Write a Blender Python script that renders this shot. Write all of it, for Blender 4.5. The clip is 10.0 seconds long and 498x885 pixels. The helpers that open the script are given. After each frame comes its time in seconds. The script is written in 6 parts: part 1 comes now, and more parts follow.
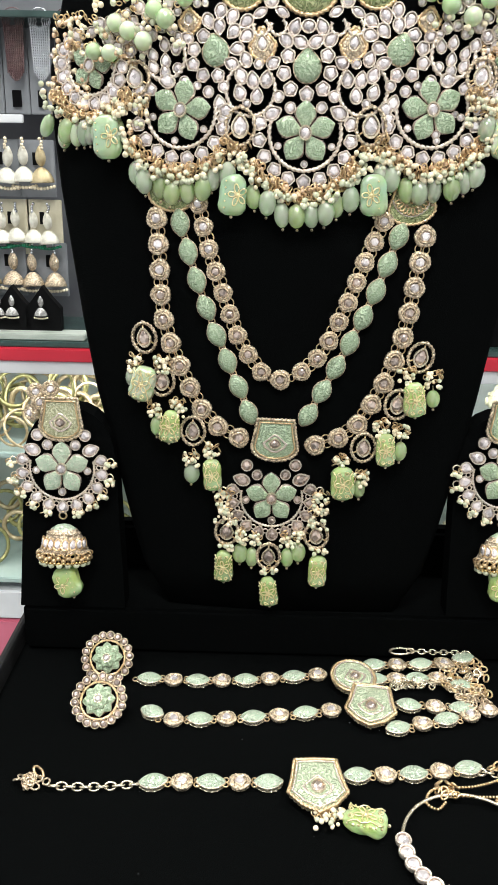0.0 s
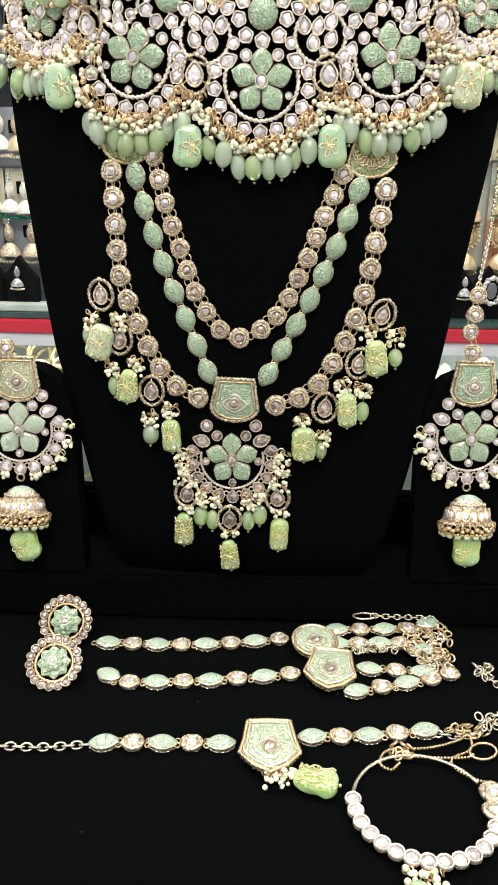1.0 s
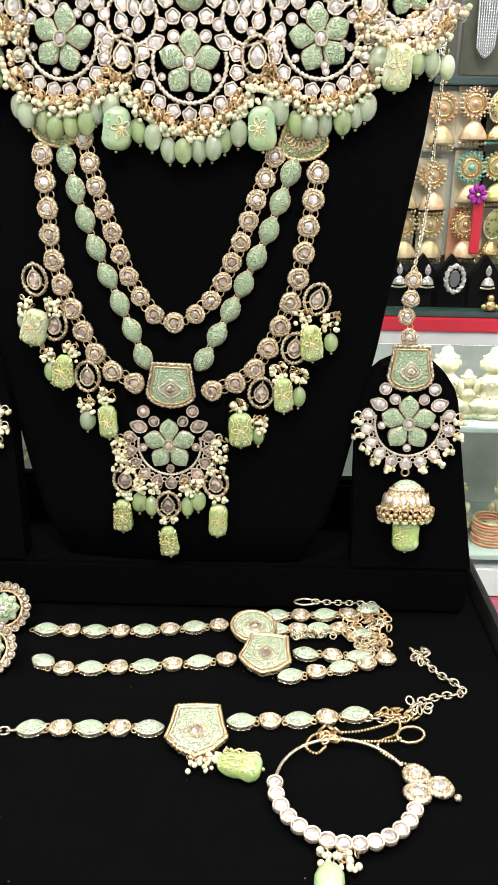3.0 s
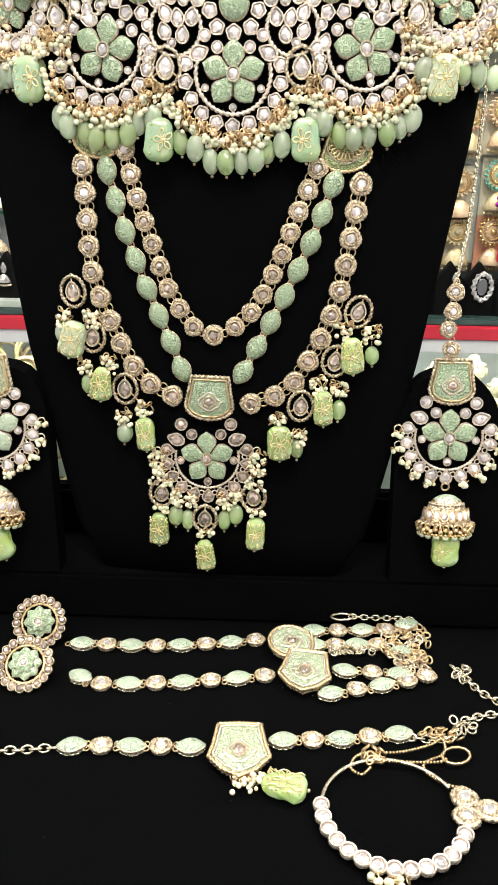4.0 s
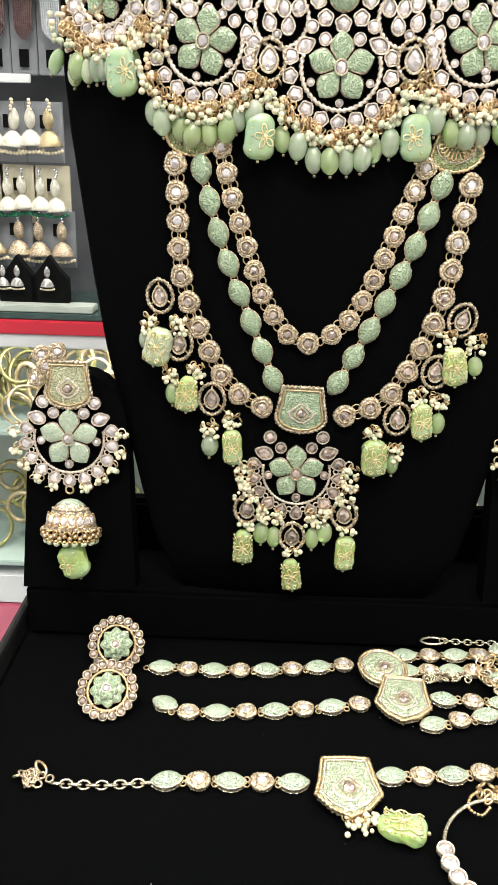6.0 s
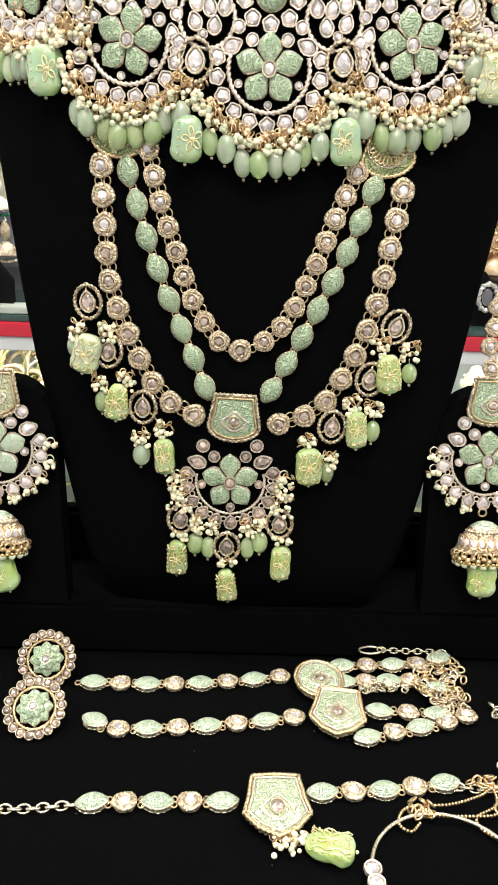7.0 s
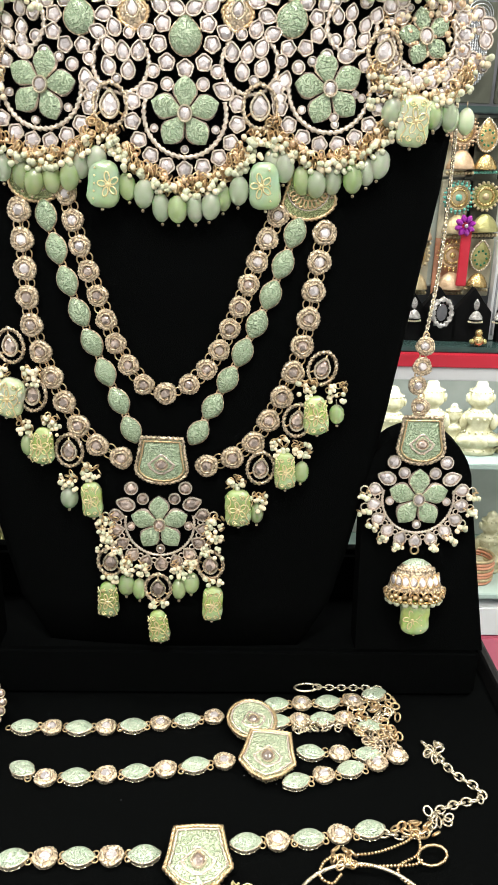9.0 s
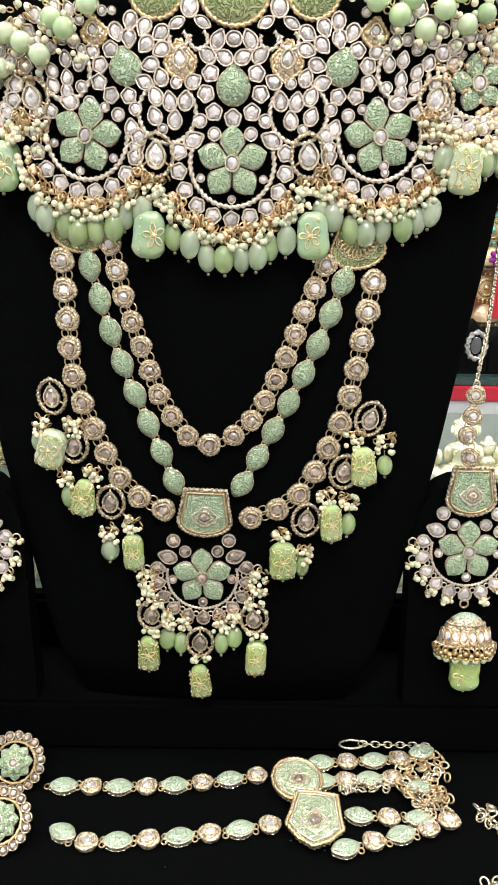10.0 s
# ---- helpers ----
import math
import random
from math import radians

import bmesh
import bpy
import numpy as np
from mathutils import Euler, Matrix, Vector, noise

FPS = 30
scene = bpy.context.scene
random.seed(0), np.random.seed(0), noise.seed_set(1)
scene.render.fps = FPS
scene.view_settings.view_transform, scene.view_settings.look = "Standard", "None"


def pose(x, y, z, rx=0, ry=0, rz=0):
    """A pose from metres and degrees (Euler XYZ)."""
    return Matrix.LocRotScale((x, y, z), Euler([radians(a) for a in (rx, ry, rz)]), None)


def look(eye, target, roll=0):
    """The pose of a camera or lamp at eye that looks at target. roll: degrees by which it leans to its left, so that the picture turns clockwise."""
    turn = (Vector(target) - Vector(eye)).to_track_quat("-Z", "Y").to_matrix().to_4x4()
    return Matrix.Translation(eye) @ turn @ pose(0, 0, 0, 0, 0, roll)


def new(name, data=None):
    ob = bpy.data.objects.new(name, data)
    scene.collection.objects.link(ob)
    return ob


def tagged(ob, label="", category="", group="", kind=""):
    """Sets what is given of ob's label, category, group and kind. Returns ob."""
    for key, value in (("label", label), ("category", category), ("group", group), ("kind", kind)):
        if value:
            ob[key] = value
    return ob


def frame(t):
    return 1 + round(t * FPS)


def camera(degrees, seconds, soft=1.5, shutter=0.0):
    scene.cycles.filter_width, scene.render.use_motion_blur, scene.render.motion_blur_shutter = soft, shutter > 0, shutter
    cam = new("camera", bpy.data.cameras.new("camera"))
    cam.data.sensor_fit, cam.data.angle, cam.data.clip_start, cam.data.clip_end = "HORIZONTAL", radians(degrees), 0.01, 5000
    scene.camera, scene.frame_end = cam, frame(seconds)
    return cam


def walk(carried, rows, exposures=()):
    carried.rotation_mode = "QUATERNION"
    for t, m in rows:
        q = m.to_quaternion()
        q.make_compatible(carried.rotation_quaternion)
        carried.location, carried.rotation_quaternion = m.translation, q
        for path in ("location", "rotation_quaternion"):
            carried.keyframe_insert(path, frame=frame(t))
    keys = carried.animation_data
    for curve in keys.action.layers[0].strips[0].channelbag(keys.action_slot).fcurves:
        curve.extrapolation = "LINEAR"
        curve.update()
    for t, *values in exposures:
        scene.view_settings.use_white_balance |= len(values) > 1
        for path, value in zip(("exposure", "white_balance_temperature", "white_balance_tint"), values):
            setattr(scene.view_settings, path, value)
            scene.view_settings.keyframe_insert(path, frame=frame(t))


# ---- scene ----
cam = camera(33.5, 10.0, soft=1.1)
PATH = [
    (0, (0.01462, -0.02205, 0.25938), (-0.01678, 1.86998, -0.38812), 1.07),
    (0.5, (0.0222, -0.02168, 0.24728), (-0.01304, 1.86886, -0.40435), 1.18),
    (1, (0.03572, -0.01888, 0.24453), (0.00237, 1.86273, -0.43254), 1.13),
    (1.5, (0.04949, -0.01961, 0.2414), (0.03635, 1.85468, -0.45637), 1.34),
    (2, (0.05922, -0.01997, 0.23854), (0.05303, 1.8413, -0.49332), 1.28),
    (2.2, (0.062, -0.0215, 0.2365), (0.054, 1.8425, -0.4835), 1.22),
    (3.3, (0.0645, -0.0155, 0.2445), (0.0435, 1.8605, -0.4480), 1.1),
    (3.5, (0.06135, -0.01371, 0.24615), (0.03879, 1.8579, -0.45852), 1.09),
    (4, (0.04966, -0.01264, 0.24429), (0.00846, 1.86519, -0.44278), 1.09),
    (4.5, (0.0357, -0.01098, 0.24218), (-0.02275, 1.8719, -0.42962), 1.00),
    (5, (0.0179, -0.00513, 0.23805), (-0.03467, 1.88002, -0.42786), 1.10),
    (5.2, (0.0155, -0.003, 0.239), (-0.0440, 1.882, -0.4275), 1.12),
    (6.3, (0.00404, 0.00997, 0.23898), (-0.02434, 1.89373, -0.43232), 1.91),
    (6.5, (0.00663, 0.01138, 0.24154), (-0.00344, 1.89521, -0.43008), 1.95),
    (7, (0.02085, 0.01701, 0.24252), (0.06015, 1.8981, -0.4357), 2.14),
    (7.5, (0.03084, 0.01741, 0.24319), (0.10484, 1.89711, -0.43596), 2.23),
    (8, (0.04012, 0.01733, 0.24503), (0.12983, 1.89234, -0.44509), 2.15),
    (8.5, (0.04793, 0.02097, 0.24997), (0.13852, 1.89178, -0.45138), 1.70),
    (9, (0.04668, 0.02687, 0.26345), (0.12091, 1.90123, -0.43028), 1.84),
    (9.5, (0.03752, 0.03474, 0.27), (0.10051, 1.91025, -0.42175), 1.60),
    (10, (0.03453, 0.04049, 0.274), (0.06533, 1.93039, -0.37968), 1.33),
]
EXPOSURES = [(0.0, -0.05, 6260, 9), (1.0, 0.05, 6310, 9), (2.0, 0.1, 6380, 9), (3.5, 0.18, 6640, 9), (5.0, 0.15, 6610, 9), (6.5, 0.12, 6610, 9), (8.0, 0.12, 6660, 9), (10.0, -0.05, 6480, 9)]
walk(cam, [(t, look(eye, target, roll)) for t, eye, target, roll in PATH], EXPOSURES)


# ---- light ----
world = bpy.data.worlds.new("shop_air")
scene.world = world
world.use_nodes = True
world.node_tree.nodes["Background"].inputs[0].default_value = (0.9, 0.95, 1.0, 1)
world.node_tree.nodes["Background"].inputs[1].default_value = 0.05
LAMP_POWER = 14.0
CX = 0.032            # middle of the bust
MM = 0.001


# ---- materials ----
def material(name, base, rough=0.5, metal=0.0, vary=0.0, scale=200.0, bump=0.0, bump_scale=800.0, second=None, coat=0.0, spread=0.0, alpha_trans=0.0, sub=0.0, wave=None, emit=0.0, facet=0.0, facet_low=0.55, grain=0.0):
    m = bpy.data.materials.new(name)
    m.use_nodes = True
    nt = m.node_tree
    b = nt.nodes["Principled BSDF"]
    b.inputs["Base Color"].default_value = (*base, 1)
    b.inputs["Roughness"].default_value = rough
    b.inputs["Metallic"].default_value = metal
    b.inputs["Coat Weight"].default_value = coat
    b.inputs["Coat Roughness"].default_value = 0.08
    b.inputs["Transmission Weight"].default_value = alpha_trans
    if sub:
        b.inputs["Subsurface Weight"].default_value = sub
        b.inputs["Subsurface Radius"].default_value = (0.003, 0.004, 0.003)
        b.inputs["Subsurface Scale"].default_value = 1.0
    if emit:
        b.inputs["Emission Color"].default_value = (*base, 1)
        b.inputs["Emission Strength"].default_value = emit
    co = nt.nodes.new("ShaderNodeTexCoord")
    colour = None
    if second is not None:
        n = nt.nodes.new("ShaderNodeTexNoise")
        n.inputs["Scale"].default_value = scale
        n.inputs["Detail"].default_value = 4
        nt.links.new(co.outputs["Object"], n.inputs["Vector"])
        r = nt.nodes.new("ShaderNodeMapRange")
        r.inputs[1].default_value, r.inputs[2].default_value = 0.5 - vary, 0.5 + vary
        nt.links.new(n.outputs[0], r.inputs[0])
        x = nt.nodes.new("ShaderNodeMix")
        x.data_type = "RGBA"
        x.inputs[6].default_value, x.inputs[7].default_value = (*base, 1), (*second, 1)
        nt.links.new(r.outputs[0], x.inputs[0])
        colour = x.outputs[2]
        rr = nt.nodes.new("ShaderNodeMapRange")
        rr.inputs[3].default_value, rr.inputs[4].default_value = rough * 0.8, min(1, rough * 1.35)
        nt.links.new(n.outputs[0], rr.inputs[0])
        nt.links.new(rr.outputs[0], b.inputs["Roughness"])
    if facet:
        # cut faces: their glints and dark reflections painted cell by cell into the colour
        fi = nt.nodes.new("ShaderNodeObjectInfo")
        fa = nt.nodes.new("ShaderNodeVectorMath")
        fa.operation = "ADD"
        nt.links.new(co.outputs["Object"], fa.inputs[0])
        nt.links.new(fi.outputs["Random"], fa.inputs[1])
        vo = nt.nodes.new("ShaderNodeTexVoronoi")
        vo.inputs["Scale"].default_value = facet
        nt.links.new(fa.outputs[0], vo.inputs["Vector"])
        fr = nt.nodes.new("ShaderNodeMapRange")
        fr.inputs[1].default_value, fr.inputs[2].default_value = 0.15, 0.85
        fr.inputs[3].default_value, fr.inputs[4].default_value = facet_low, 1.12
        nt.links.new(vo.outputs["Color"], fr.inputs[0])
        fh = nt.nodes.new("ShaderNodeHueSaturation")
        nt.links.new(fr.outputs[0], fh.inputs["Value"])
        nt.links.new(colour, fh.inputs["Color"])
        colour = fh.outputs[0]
        fb = nt.nodes.new("ShaderNodeBump")
        fb.inputs["Strength"].default_value = 0.6
        fb.inputs["Distance"].default_value = 0.0007
        nt.links.new(vo.outputs["Distance"], fb.inputs["Height"])
        nt.links.new(fb.outputs[0], b.inputs["Normal"])
    if spread:
        info = nt.nodes.new("ShaderNodeObjectInfo")
        hsv = nt.nodes.new("ShaderNodeHueSaturation")
        k = nt.nodes.new("ShaderNodeMapRange")
        k.inputs[3].default_value, k.inputs[4].default_value = 1 - spread, 1 + spread
        nt.links.new(info.outputs["Random"], k.inputs[0])
        nt.links.new(k.outputs[0], hsv.inputs["Value"])
        if colour is not None:
            nt.links.new(colour, hsv.inputs["Color"])
        else:
            hsv.inputs["Color"].default_value = (*base, 1)
        colour = hsv.outputs[0]
    if wave:
        # embossed curls and granules over the enamel, relief shading put into the colour
        w_scale, pale_ridge = wave
        info2 = nt.nodes.new("ShaderNodeObjectInfo")
        add = nt.nodes.new("ShaderNodeVectorMath")
        add.operation = "ADD"
        nt.links.new(co.outputs["Object"], add.inputs[0])
        nt.links.new(info2.outputs["Random"], add.inputs[1])
        n2 = nt.nodes.new("ShaderNodeTexNoise")
        n2.inputs["Scale"].default_value = w_scale
        n2.inputs["Detail"].default_value = 1.0
        nt.links.new(add.outputs[0], n2.inputs["Vector"])
        bend = nt.nodes.new("ShaderNodeVectorMath")
        bend.operation = "MULTIPLY_ADD"
        bend.inputs[1].default_value = (0.0012, 0.0012, 0.0)
        nt.links.new(n2.outputs["Color"], bend.inputs[0])
        nt.links.new(add.outputs[0], bend.inputs[2])
        field = nt.nodes.new("ShaderNodeTexNoise")
        field.inputs["Scale"].default_value = w_scale * 1.7
        field.inputs["Detail"].default_value = 0.6
        nt.links.new(bend.outputs[0], field.inputs["Vector"])
        turns = nt.nodes.new("ShaderNodeMath")
        turns.operation = "MULTIPLY"
        turns.inputs[1].default_value = 19.0
        nt.links.new(field.outputs[0], turns.inputs[0])
        ridge = nt.nodes.new("ShaderNodeMath")
        ridge.operation = "SINE"
        nt.links.new(turns.outputs[0], ridge.inputs[0])
        r2 = nt.nodes.new("ShaderNodeMapRange")
        r2.interpolation_type = "SMOOTHSTEP"
        r2.inputs[1].default_value, r2.inputs[2].default_value = -0.9, 0.7
        nt.links.new(ridge.outputs[0], r2.inputs[0])
        x2 = nt.nodes.new("ShaderNodeMix")
        x2.data_type = "RGBA"
        x2.inputs[7].default_value = (*pale_ridge, 1)
        if colour is not None:
            nt.links.new(colour, x2.inputs[6])
        else:
            x2.inputs[6].default_value = (*base, 1)
        nt.links.new(r2.outputs[0], x2.inputs[0])
        colour = x2.outputs[2]
        mm = nt.nodes.new("ShaderNodeMath")
        mm.operation = "MULTIPLY"
        mm.inputs[1].default_value = 0.15
        nt.links.new(r2.outputs[0], mm.inputs[0])
        nt.links.new(mm.outputs[0], b.inputs["Metallic"])
        bp = nt.nodes.new("ShaderNodeBump")
        bp.inputs["Strength"].default_value = 1.0
        bp.inputs["Distance"].default_value = 0.0022
        nt.links.new(r2.outputs[0], bp.inputs["Height"])
        nt.links.new(bp.outputs[0], b.inputs["Normal"])
    elif grain:
        # close-set granules, the shade in the crevices between them darkened into the colour
        gv = nt.nodes.new("ShaderNodeTexVoronoi")
        gv.inputs["Scale"].default_value = grain
        nt.links.new(co.outputs["Object"], gv.inputs["Vector"])
        gr = nt.nodes.new("ShaderNodeMapRange")
        gr.inputs[1].default_value, gr.inputs[2].default_value = 0.34, 0.8
        gr.inputs[3].default_value, gr.inputs[4].default_value = 1.1, 0.38
        nt.links.new(gv.outputs["Distance"], gr.inputs[0])
        gh = nt.nodes.new("ShaderNodeHueSaturation")
        nt.links.new(gr.outputs[0], gh.inputs["Value"])
        nt.links.new(colour, gh.inputs["Color"])
        colour = gh.outputs[0]
        bp = nt.nodes.new("ShaderNodeBump")
        bp.inputs["Strength"].default_value = 1.0
        bp.inputs["Distance"].default_value = 0.0004
        nt.links.new(gr.outputs[0], bp.inputs["Height"])
        nt.links.new(bp.outputs[0], b.inputs["Normal"])
    elif bump:
        n3 = nt.nodes.new("ShaderNodeTexNoise")
        n3.inputs["Scale"].default_value = bump_scale
        n3.inputs["Detail"].default_value = 5
        nt.links.new(co.outputs["Object"], n3.inputs["Vector"])
        bp = nt.nodes.new("ShaderNodeBump")
        bp.inputs["Strength"].default_value = bump
        bp.inputs["Distance"].default_value = 0.0006
        nt.links.new(n3.outputs[0], bp.inputs["Height"])
        nt.links.new(bp.outputs[0], b.inputs["Normal"])
    if colour is not None:
        nt.links.new(colour, b.inputs["Base Color"])
    return m


VELVET = material("black_velvet", (0.0009, 0.0011, 0.0012), 0.95, second=(0.0020, 0.0023, 0.0024), vary=0.2, scale=900, bump=0.4, bump_scale=3000)
VELVET.node_tree.nodes["Principled BSDF"].inputs["Specular IOR Level"].default_value = 0.02
LEATHERETTE = material("black_leatherette", (0.003, 0.003, 0.0035), 0.55, second=(0.007, 0.007, 0.008), vary=0.25, scale=60, bump=0.5, bump_scale=1500)
GOLD = material("antique_gold", (0.80, 0.62, 0.38), 0.3, 0.9, second=(0.60, 0.41, 0.24), vary=0.2, scale=500, bump=0.4, bump_scale=1500)
ROSE = material("champagne_gold", (0.88, 0.74, 0.57), 0.3, 0.65, second=(0.58, 0.44, 0.30), vary=0.18, scale=500, grain=820)
RIM = material("pale_rim_gold", (0.95, 0.86, 0.77), 0.2, 0.72, second=(0.66, 0.54, 0.44), vary=0.2, scale=900, bump=0.5, bump_scale=1500)
INLAY_GOLD = material("inlay_gold", (0.92, 0.82, 0.52), 0.28, 0.7, second=(0.70, 0.56, 0.30), vary=0.2, scale=500)
SILVER = material("pale_gold_metal", (0.86, 0.79, 0.64), 0.25, 0.8, second=(0.66, 0.56, 0.42), vary=0.25, scale=400, bump=0.4, bump_scale=1200)
# facet sets the painted light and dark of the crystals' cut faces
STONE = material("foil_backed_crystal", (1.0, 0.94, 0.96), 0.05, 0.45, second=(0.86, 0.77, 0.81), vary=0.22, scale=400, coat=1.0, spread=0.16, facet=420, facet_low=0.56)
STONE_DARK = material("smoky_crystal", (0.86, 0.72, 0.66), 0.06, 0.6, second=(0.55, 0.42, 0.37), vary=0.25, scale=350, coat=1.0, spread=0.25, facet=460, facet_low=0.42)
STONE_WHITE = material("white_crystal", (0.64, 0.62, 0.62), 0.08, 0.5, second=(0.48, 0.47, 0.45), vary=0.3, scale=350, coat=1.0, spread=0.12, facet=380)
ENAMEL = material("mint_enamel", (0.33, 0.45, 0.28), 0.24, second=(0.39, 0.51, 0.35), vary=0.2, scale=250, spread=0.08, coat=0.35, wave=(430, (0.56, 0.68, 0.48)))
ENAMEL_GOLD = material("olive_gold_enamel", (0.24, 0.30, 0.12), 0.33, 0.2, second=(0.30, 0.36, 0.17), vary=0.2, scale=250, wave=(340, (0.50, 0.52, 0.28)))
ENAMEL_PALE = material("pale_mint_enamel", (0.48, 0.63, 0.46), 0.24, coat=0.4, second=(0.54, 0.68, 0.52), vary=0.2, scale=250, spread=0.08, wave=(520, (0.70, 0.77, 0.62)))
ENAMEL_PLATE = material("filigreed_mint_enamel", (0.42, 0.52, 0.33), 0.28, coat=0.3, second=(0.48, 0.57, 0.39), vary=0.2, scale=250, spread=0.08, wave=(330, (0.67, 0.73, 0.55)))
ENAMEL_SAND = material("sand_mint_enamel", (0.46, 0.47, 0.27), 0.26, second=(0.50, 0.50, 0.31), vary=0.2, scale=250, coat=0.3, wave=(430, (0.70, 0.69, 0.49)))
JADE = material("mint_glass_bead", (0.72, 0.87, 0.60), 0.14, second=(0.82, 0.92, 0.74), vary=0.16, scale=170, coat=0.8, spread=0.12, alpha_trans=0.64, sub=0.5)
JADE_BRIGHT = material("bright_mint_bead", (0.58, 0.78, 0.42), 0.12, second=(0.70, 0.85, 0.58), vary=0.15, scale=150, coat=0.8, spread=0.14, alpha_trans=0.42, sub=0.3)
JADE_DEEP = material("green_glass_bead", (0.62, 0.82, 0.36), 0.14, second=(0.72, 0.86, 0.54), vary=0.16, scale=170, coat=0.8, spread=0.14, alpha_trans=0.62, sub=0.5)
JADE_CARVED = material("carved_mint_bead", (0.62, 0.78, 0.24), 0.12, second=(0.64, 0.84, 0.48), vary=0.12, scale=75, coat=0.8, spread=0.16, sub=0.6, alpha_trans=0.42, bump=0.6, bump_scale=420)
JADE_MINT = material("smooth_mint_bead", (0.58, 0.82, 0.60), 0.12, second=(0.68, 0.84, 0.50), vary=0.12, scale=70, coat=0.8, spread=0.1, sub=0.6, alpha_trans=0.5)
JADE_MILK = material("milky_mint_bead", (0.76, 0.86, 0.66), 0.16, second=(0.68, 0.80, 0.48), vary=0.14, scale=80, coat=0.8, spread=0.1, sub=0.7, alpha_trans=0.35)
PEARL = material("cream_pearl", (0.80, 0.67, 0.47), 0.16, second=(0.85, 0.77, 0.61), vary=0.2, scale=200, coat=0.5, spread=0.14)
MINT_PEARL = material("pale_mint_bead", (0.76, 0.79, 0.55), 0.18, second=(0.83, 0.84, 0.68), vary=0.2, scale=200, coat=0.6, spread=0.12, alpha_trans=0.35)
LUSTRE = material("peach_pearl", (0.74, 0.48, 0.30), 0.25, 0.4, second=(0.80, 0.64, 0.46), vary=0.2, scale=300, coat=0.4, spread=0.14)


# ---- mesh helpers: everything lies in local x, y with z outwards, sizes in millimetres ----
MESHES = {}
WORLD_OF = {}


def finish(bm, name, mats, smooth=True):
    bmesh.ops.recalc_face_normals(bm, faces=bm.faces)
    me = bpy.data.meshes.new(name)
    bm.to_mesh(me)
    bm.free()
    for mt in (mats if isinstance(mats, (list, tuple)) else [mats]):
        me.materials.append(mt)
    if smooth:
        me.polygons.foreach_set("use_smooth", [True] * len(me.polygons))
    return me


def cached(key, maker):
    if key not in MESHES:
        MESHES[key] = maker()
    return MESHES[key]


def thing(name, at, label, category, group="", kind=""):
    ob = new(name)
    ob.empty_display_size = 0.01
    ob.location = at
    WORLD_OF[ob] = Matrix.Translation(at)
    return tagged(ob, label, category, group, kind)


def part(name, me, parent, m, label=""):
    ob = new(name, me)
    ob.parent = parent
    ob.matrix_parent_inverse = WORLD_OF[parent].inverted()
    ob.matrix_basis = m
    WORLD_OF[ob] = m
    if label:
        ob["label"] = label
    return ob


def solo(name, me, m, label, category, group="", kind=""):
    ob = new(name, me)
    ob.matrix_basis = m
    WORLD_OF[ob] = m
    return tagged(ob, label, category, group, kind)


def loop_of(kind, w, h, n=16):
    """Outline points for a setting w wide and h high, point of a drop upwards."""
    pts = []
    if kind in ("pent", "hex"):
        k = 5 if kind == "pent" else 6
        for i in range(k):
            a = math.pi / 2 + 2 * math.pi * i / k
            for d in (-0.16, 0.16):
                pts.append((w / 2 * math.cos(a + d), h / 2 * math.sin(a + d)))
        return pts
    if kind == "onion":
        return [(0.05 * w, -h / 2), (0.24 * w, -0.36 * h)] + [(w / 2 * math.cos(a), 0.04 * h + 0.42 * h * math.sin(a)) for a in [-0.35 + (math.pi + 0.7) * k / 9 for k in range(10)]] + [(-0.24 * w, -0.36 * h), (-0.05 * w, -h / 2)]
    if kind == "diamond":
        return [(0.06 * w, h / 2), (-0.06 * w, h / 2), (-w / 2, 0.0), (-0.4 * w, -0.25 * h), (-0.1 * w, -h / 2), (0.1 * w, -h / 2), (0.4 * w, -0.25 * h), (w / 2, 0.0)]
    if kind == "plate":
        top = [(0.39 * w, h / 2), (-0.39 * w, h / 2), (-0.44 * w, 0.14 * h), (-w / 2, -0.18 * h)]
        low = [(w / 2 * math.cos(a), -0.18 * h + 0.32 * h * math.sin(a)) for a in [math.pi + math.pi * k / 8 for k in range(1, 8)]]
        return top + low + [(w / 2, -0.18 * h), (0.44 * w, 0.14 * h)]
    if kind == "home":
        return [(0.36 * w, h / 2), (0, 0.52 * h), (-0.36 * w, h / 2), (-0.43 * w, 0.1 * h), (-w / 2, -0.14 * h), (-0.28 * w, -0.37 * h), (0, -h / 2), (0.28 * w, -0.37 * h), (w / 2, -0.14 * h), (0.43 * w, 0.1 * h)]
    if kind == "fan":
        return [(0.28 * w, h / 2), (-0.28 * w, h / 2)] + [(w / 2 * math.cos(a), -0.1 * h + 0.4 * h * math.sin(a)) for a in [math.pi * 0.98 + math.pi * 1.04 * k / 10 for k in range(0, 11)]]
    for i in range(n):
        a = math.pi / 2 + 2 * math.pi * i / n
        x, y = math.cos(a), math.sin(a)
        if kind == "drop":
            x *= 1 - 0.36 * max(0.0, y) ** 1.6
            y = y * (1.07 if y > 0.9 else 1.0)
        elif kind == "marquise":
            x = math.copysign(abs(x) ** 1.0, x)
            y = y * (1 - abs(x) ** 1.2 * 0.18)
        elif kind == "lens":
            y = math.copysign(abs(y) ** 0.9, y)
            x = x * (1 - 0.28 * abs(y) ** 2)
            y = y * (1.05 if abs(y) > 0.95 else 1)
        pts.append((w / 2 * x, h / 2 * y))
    return pts


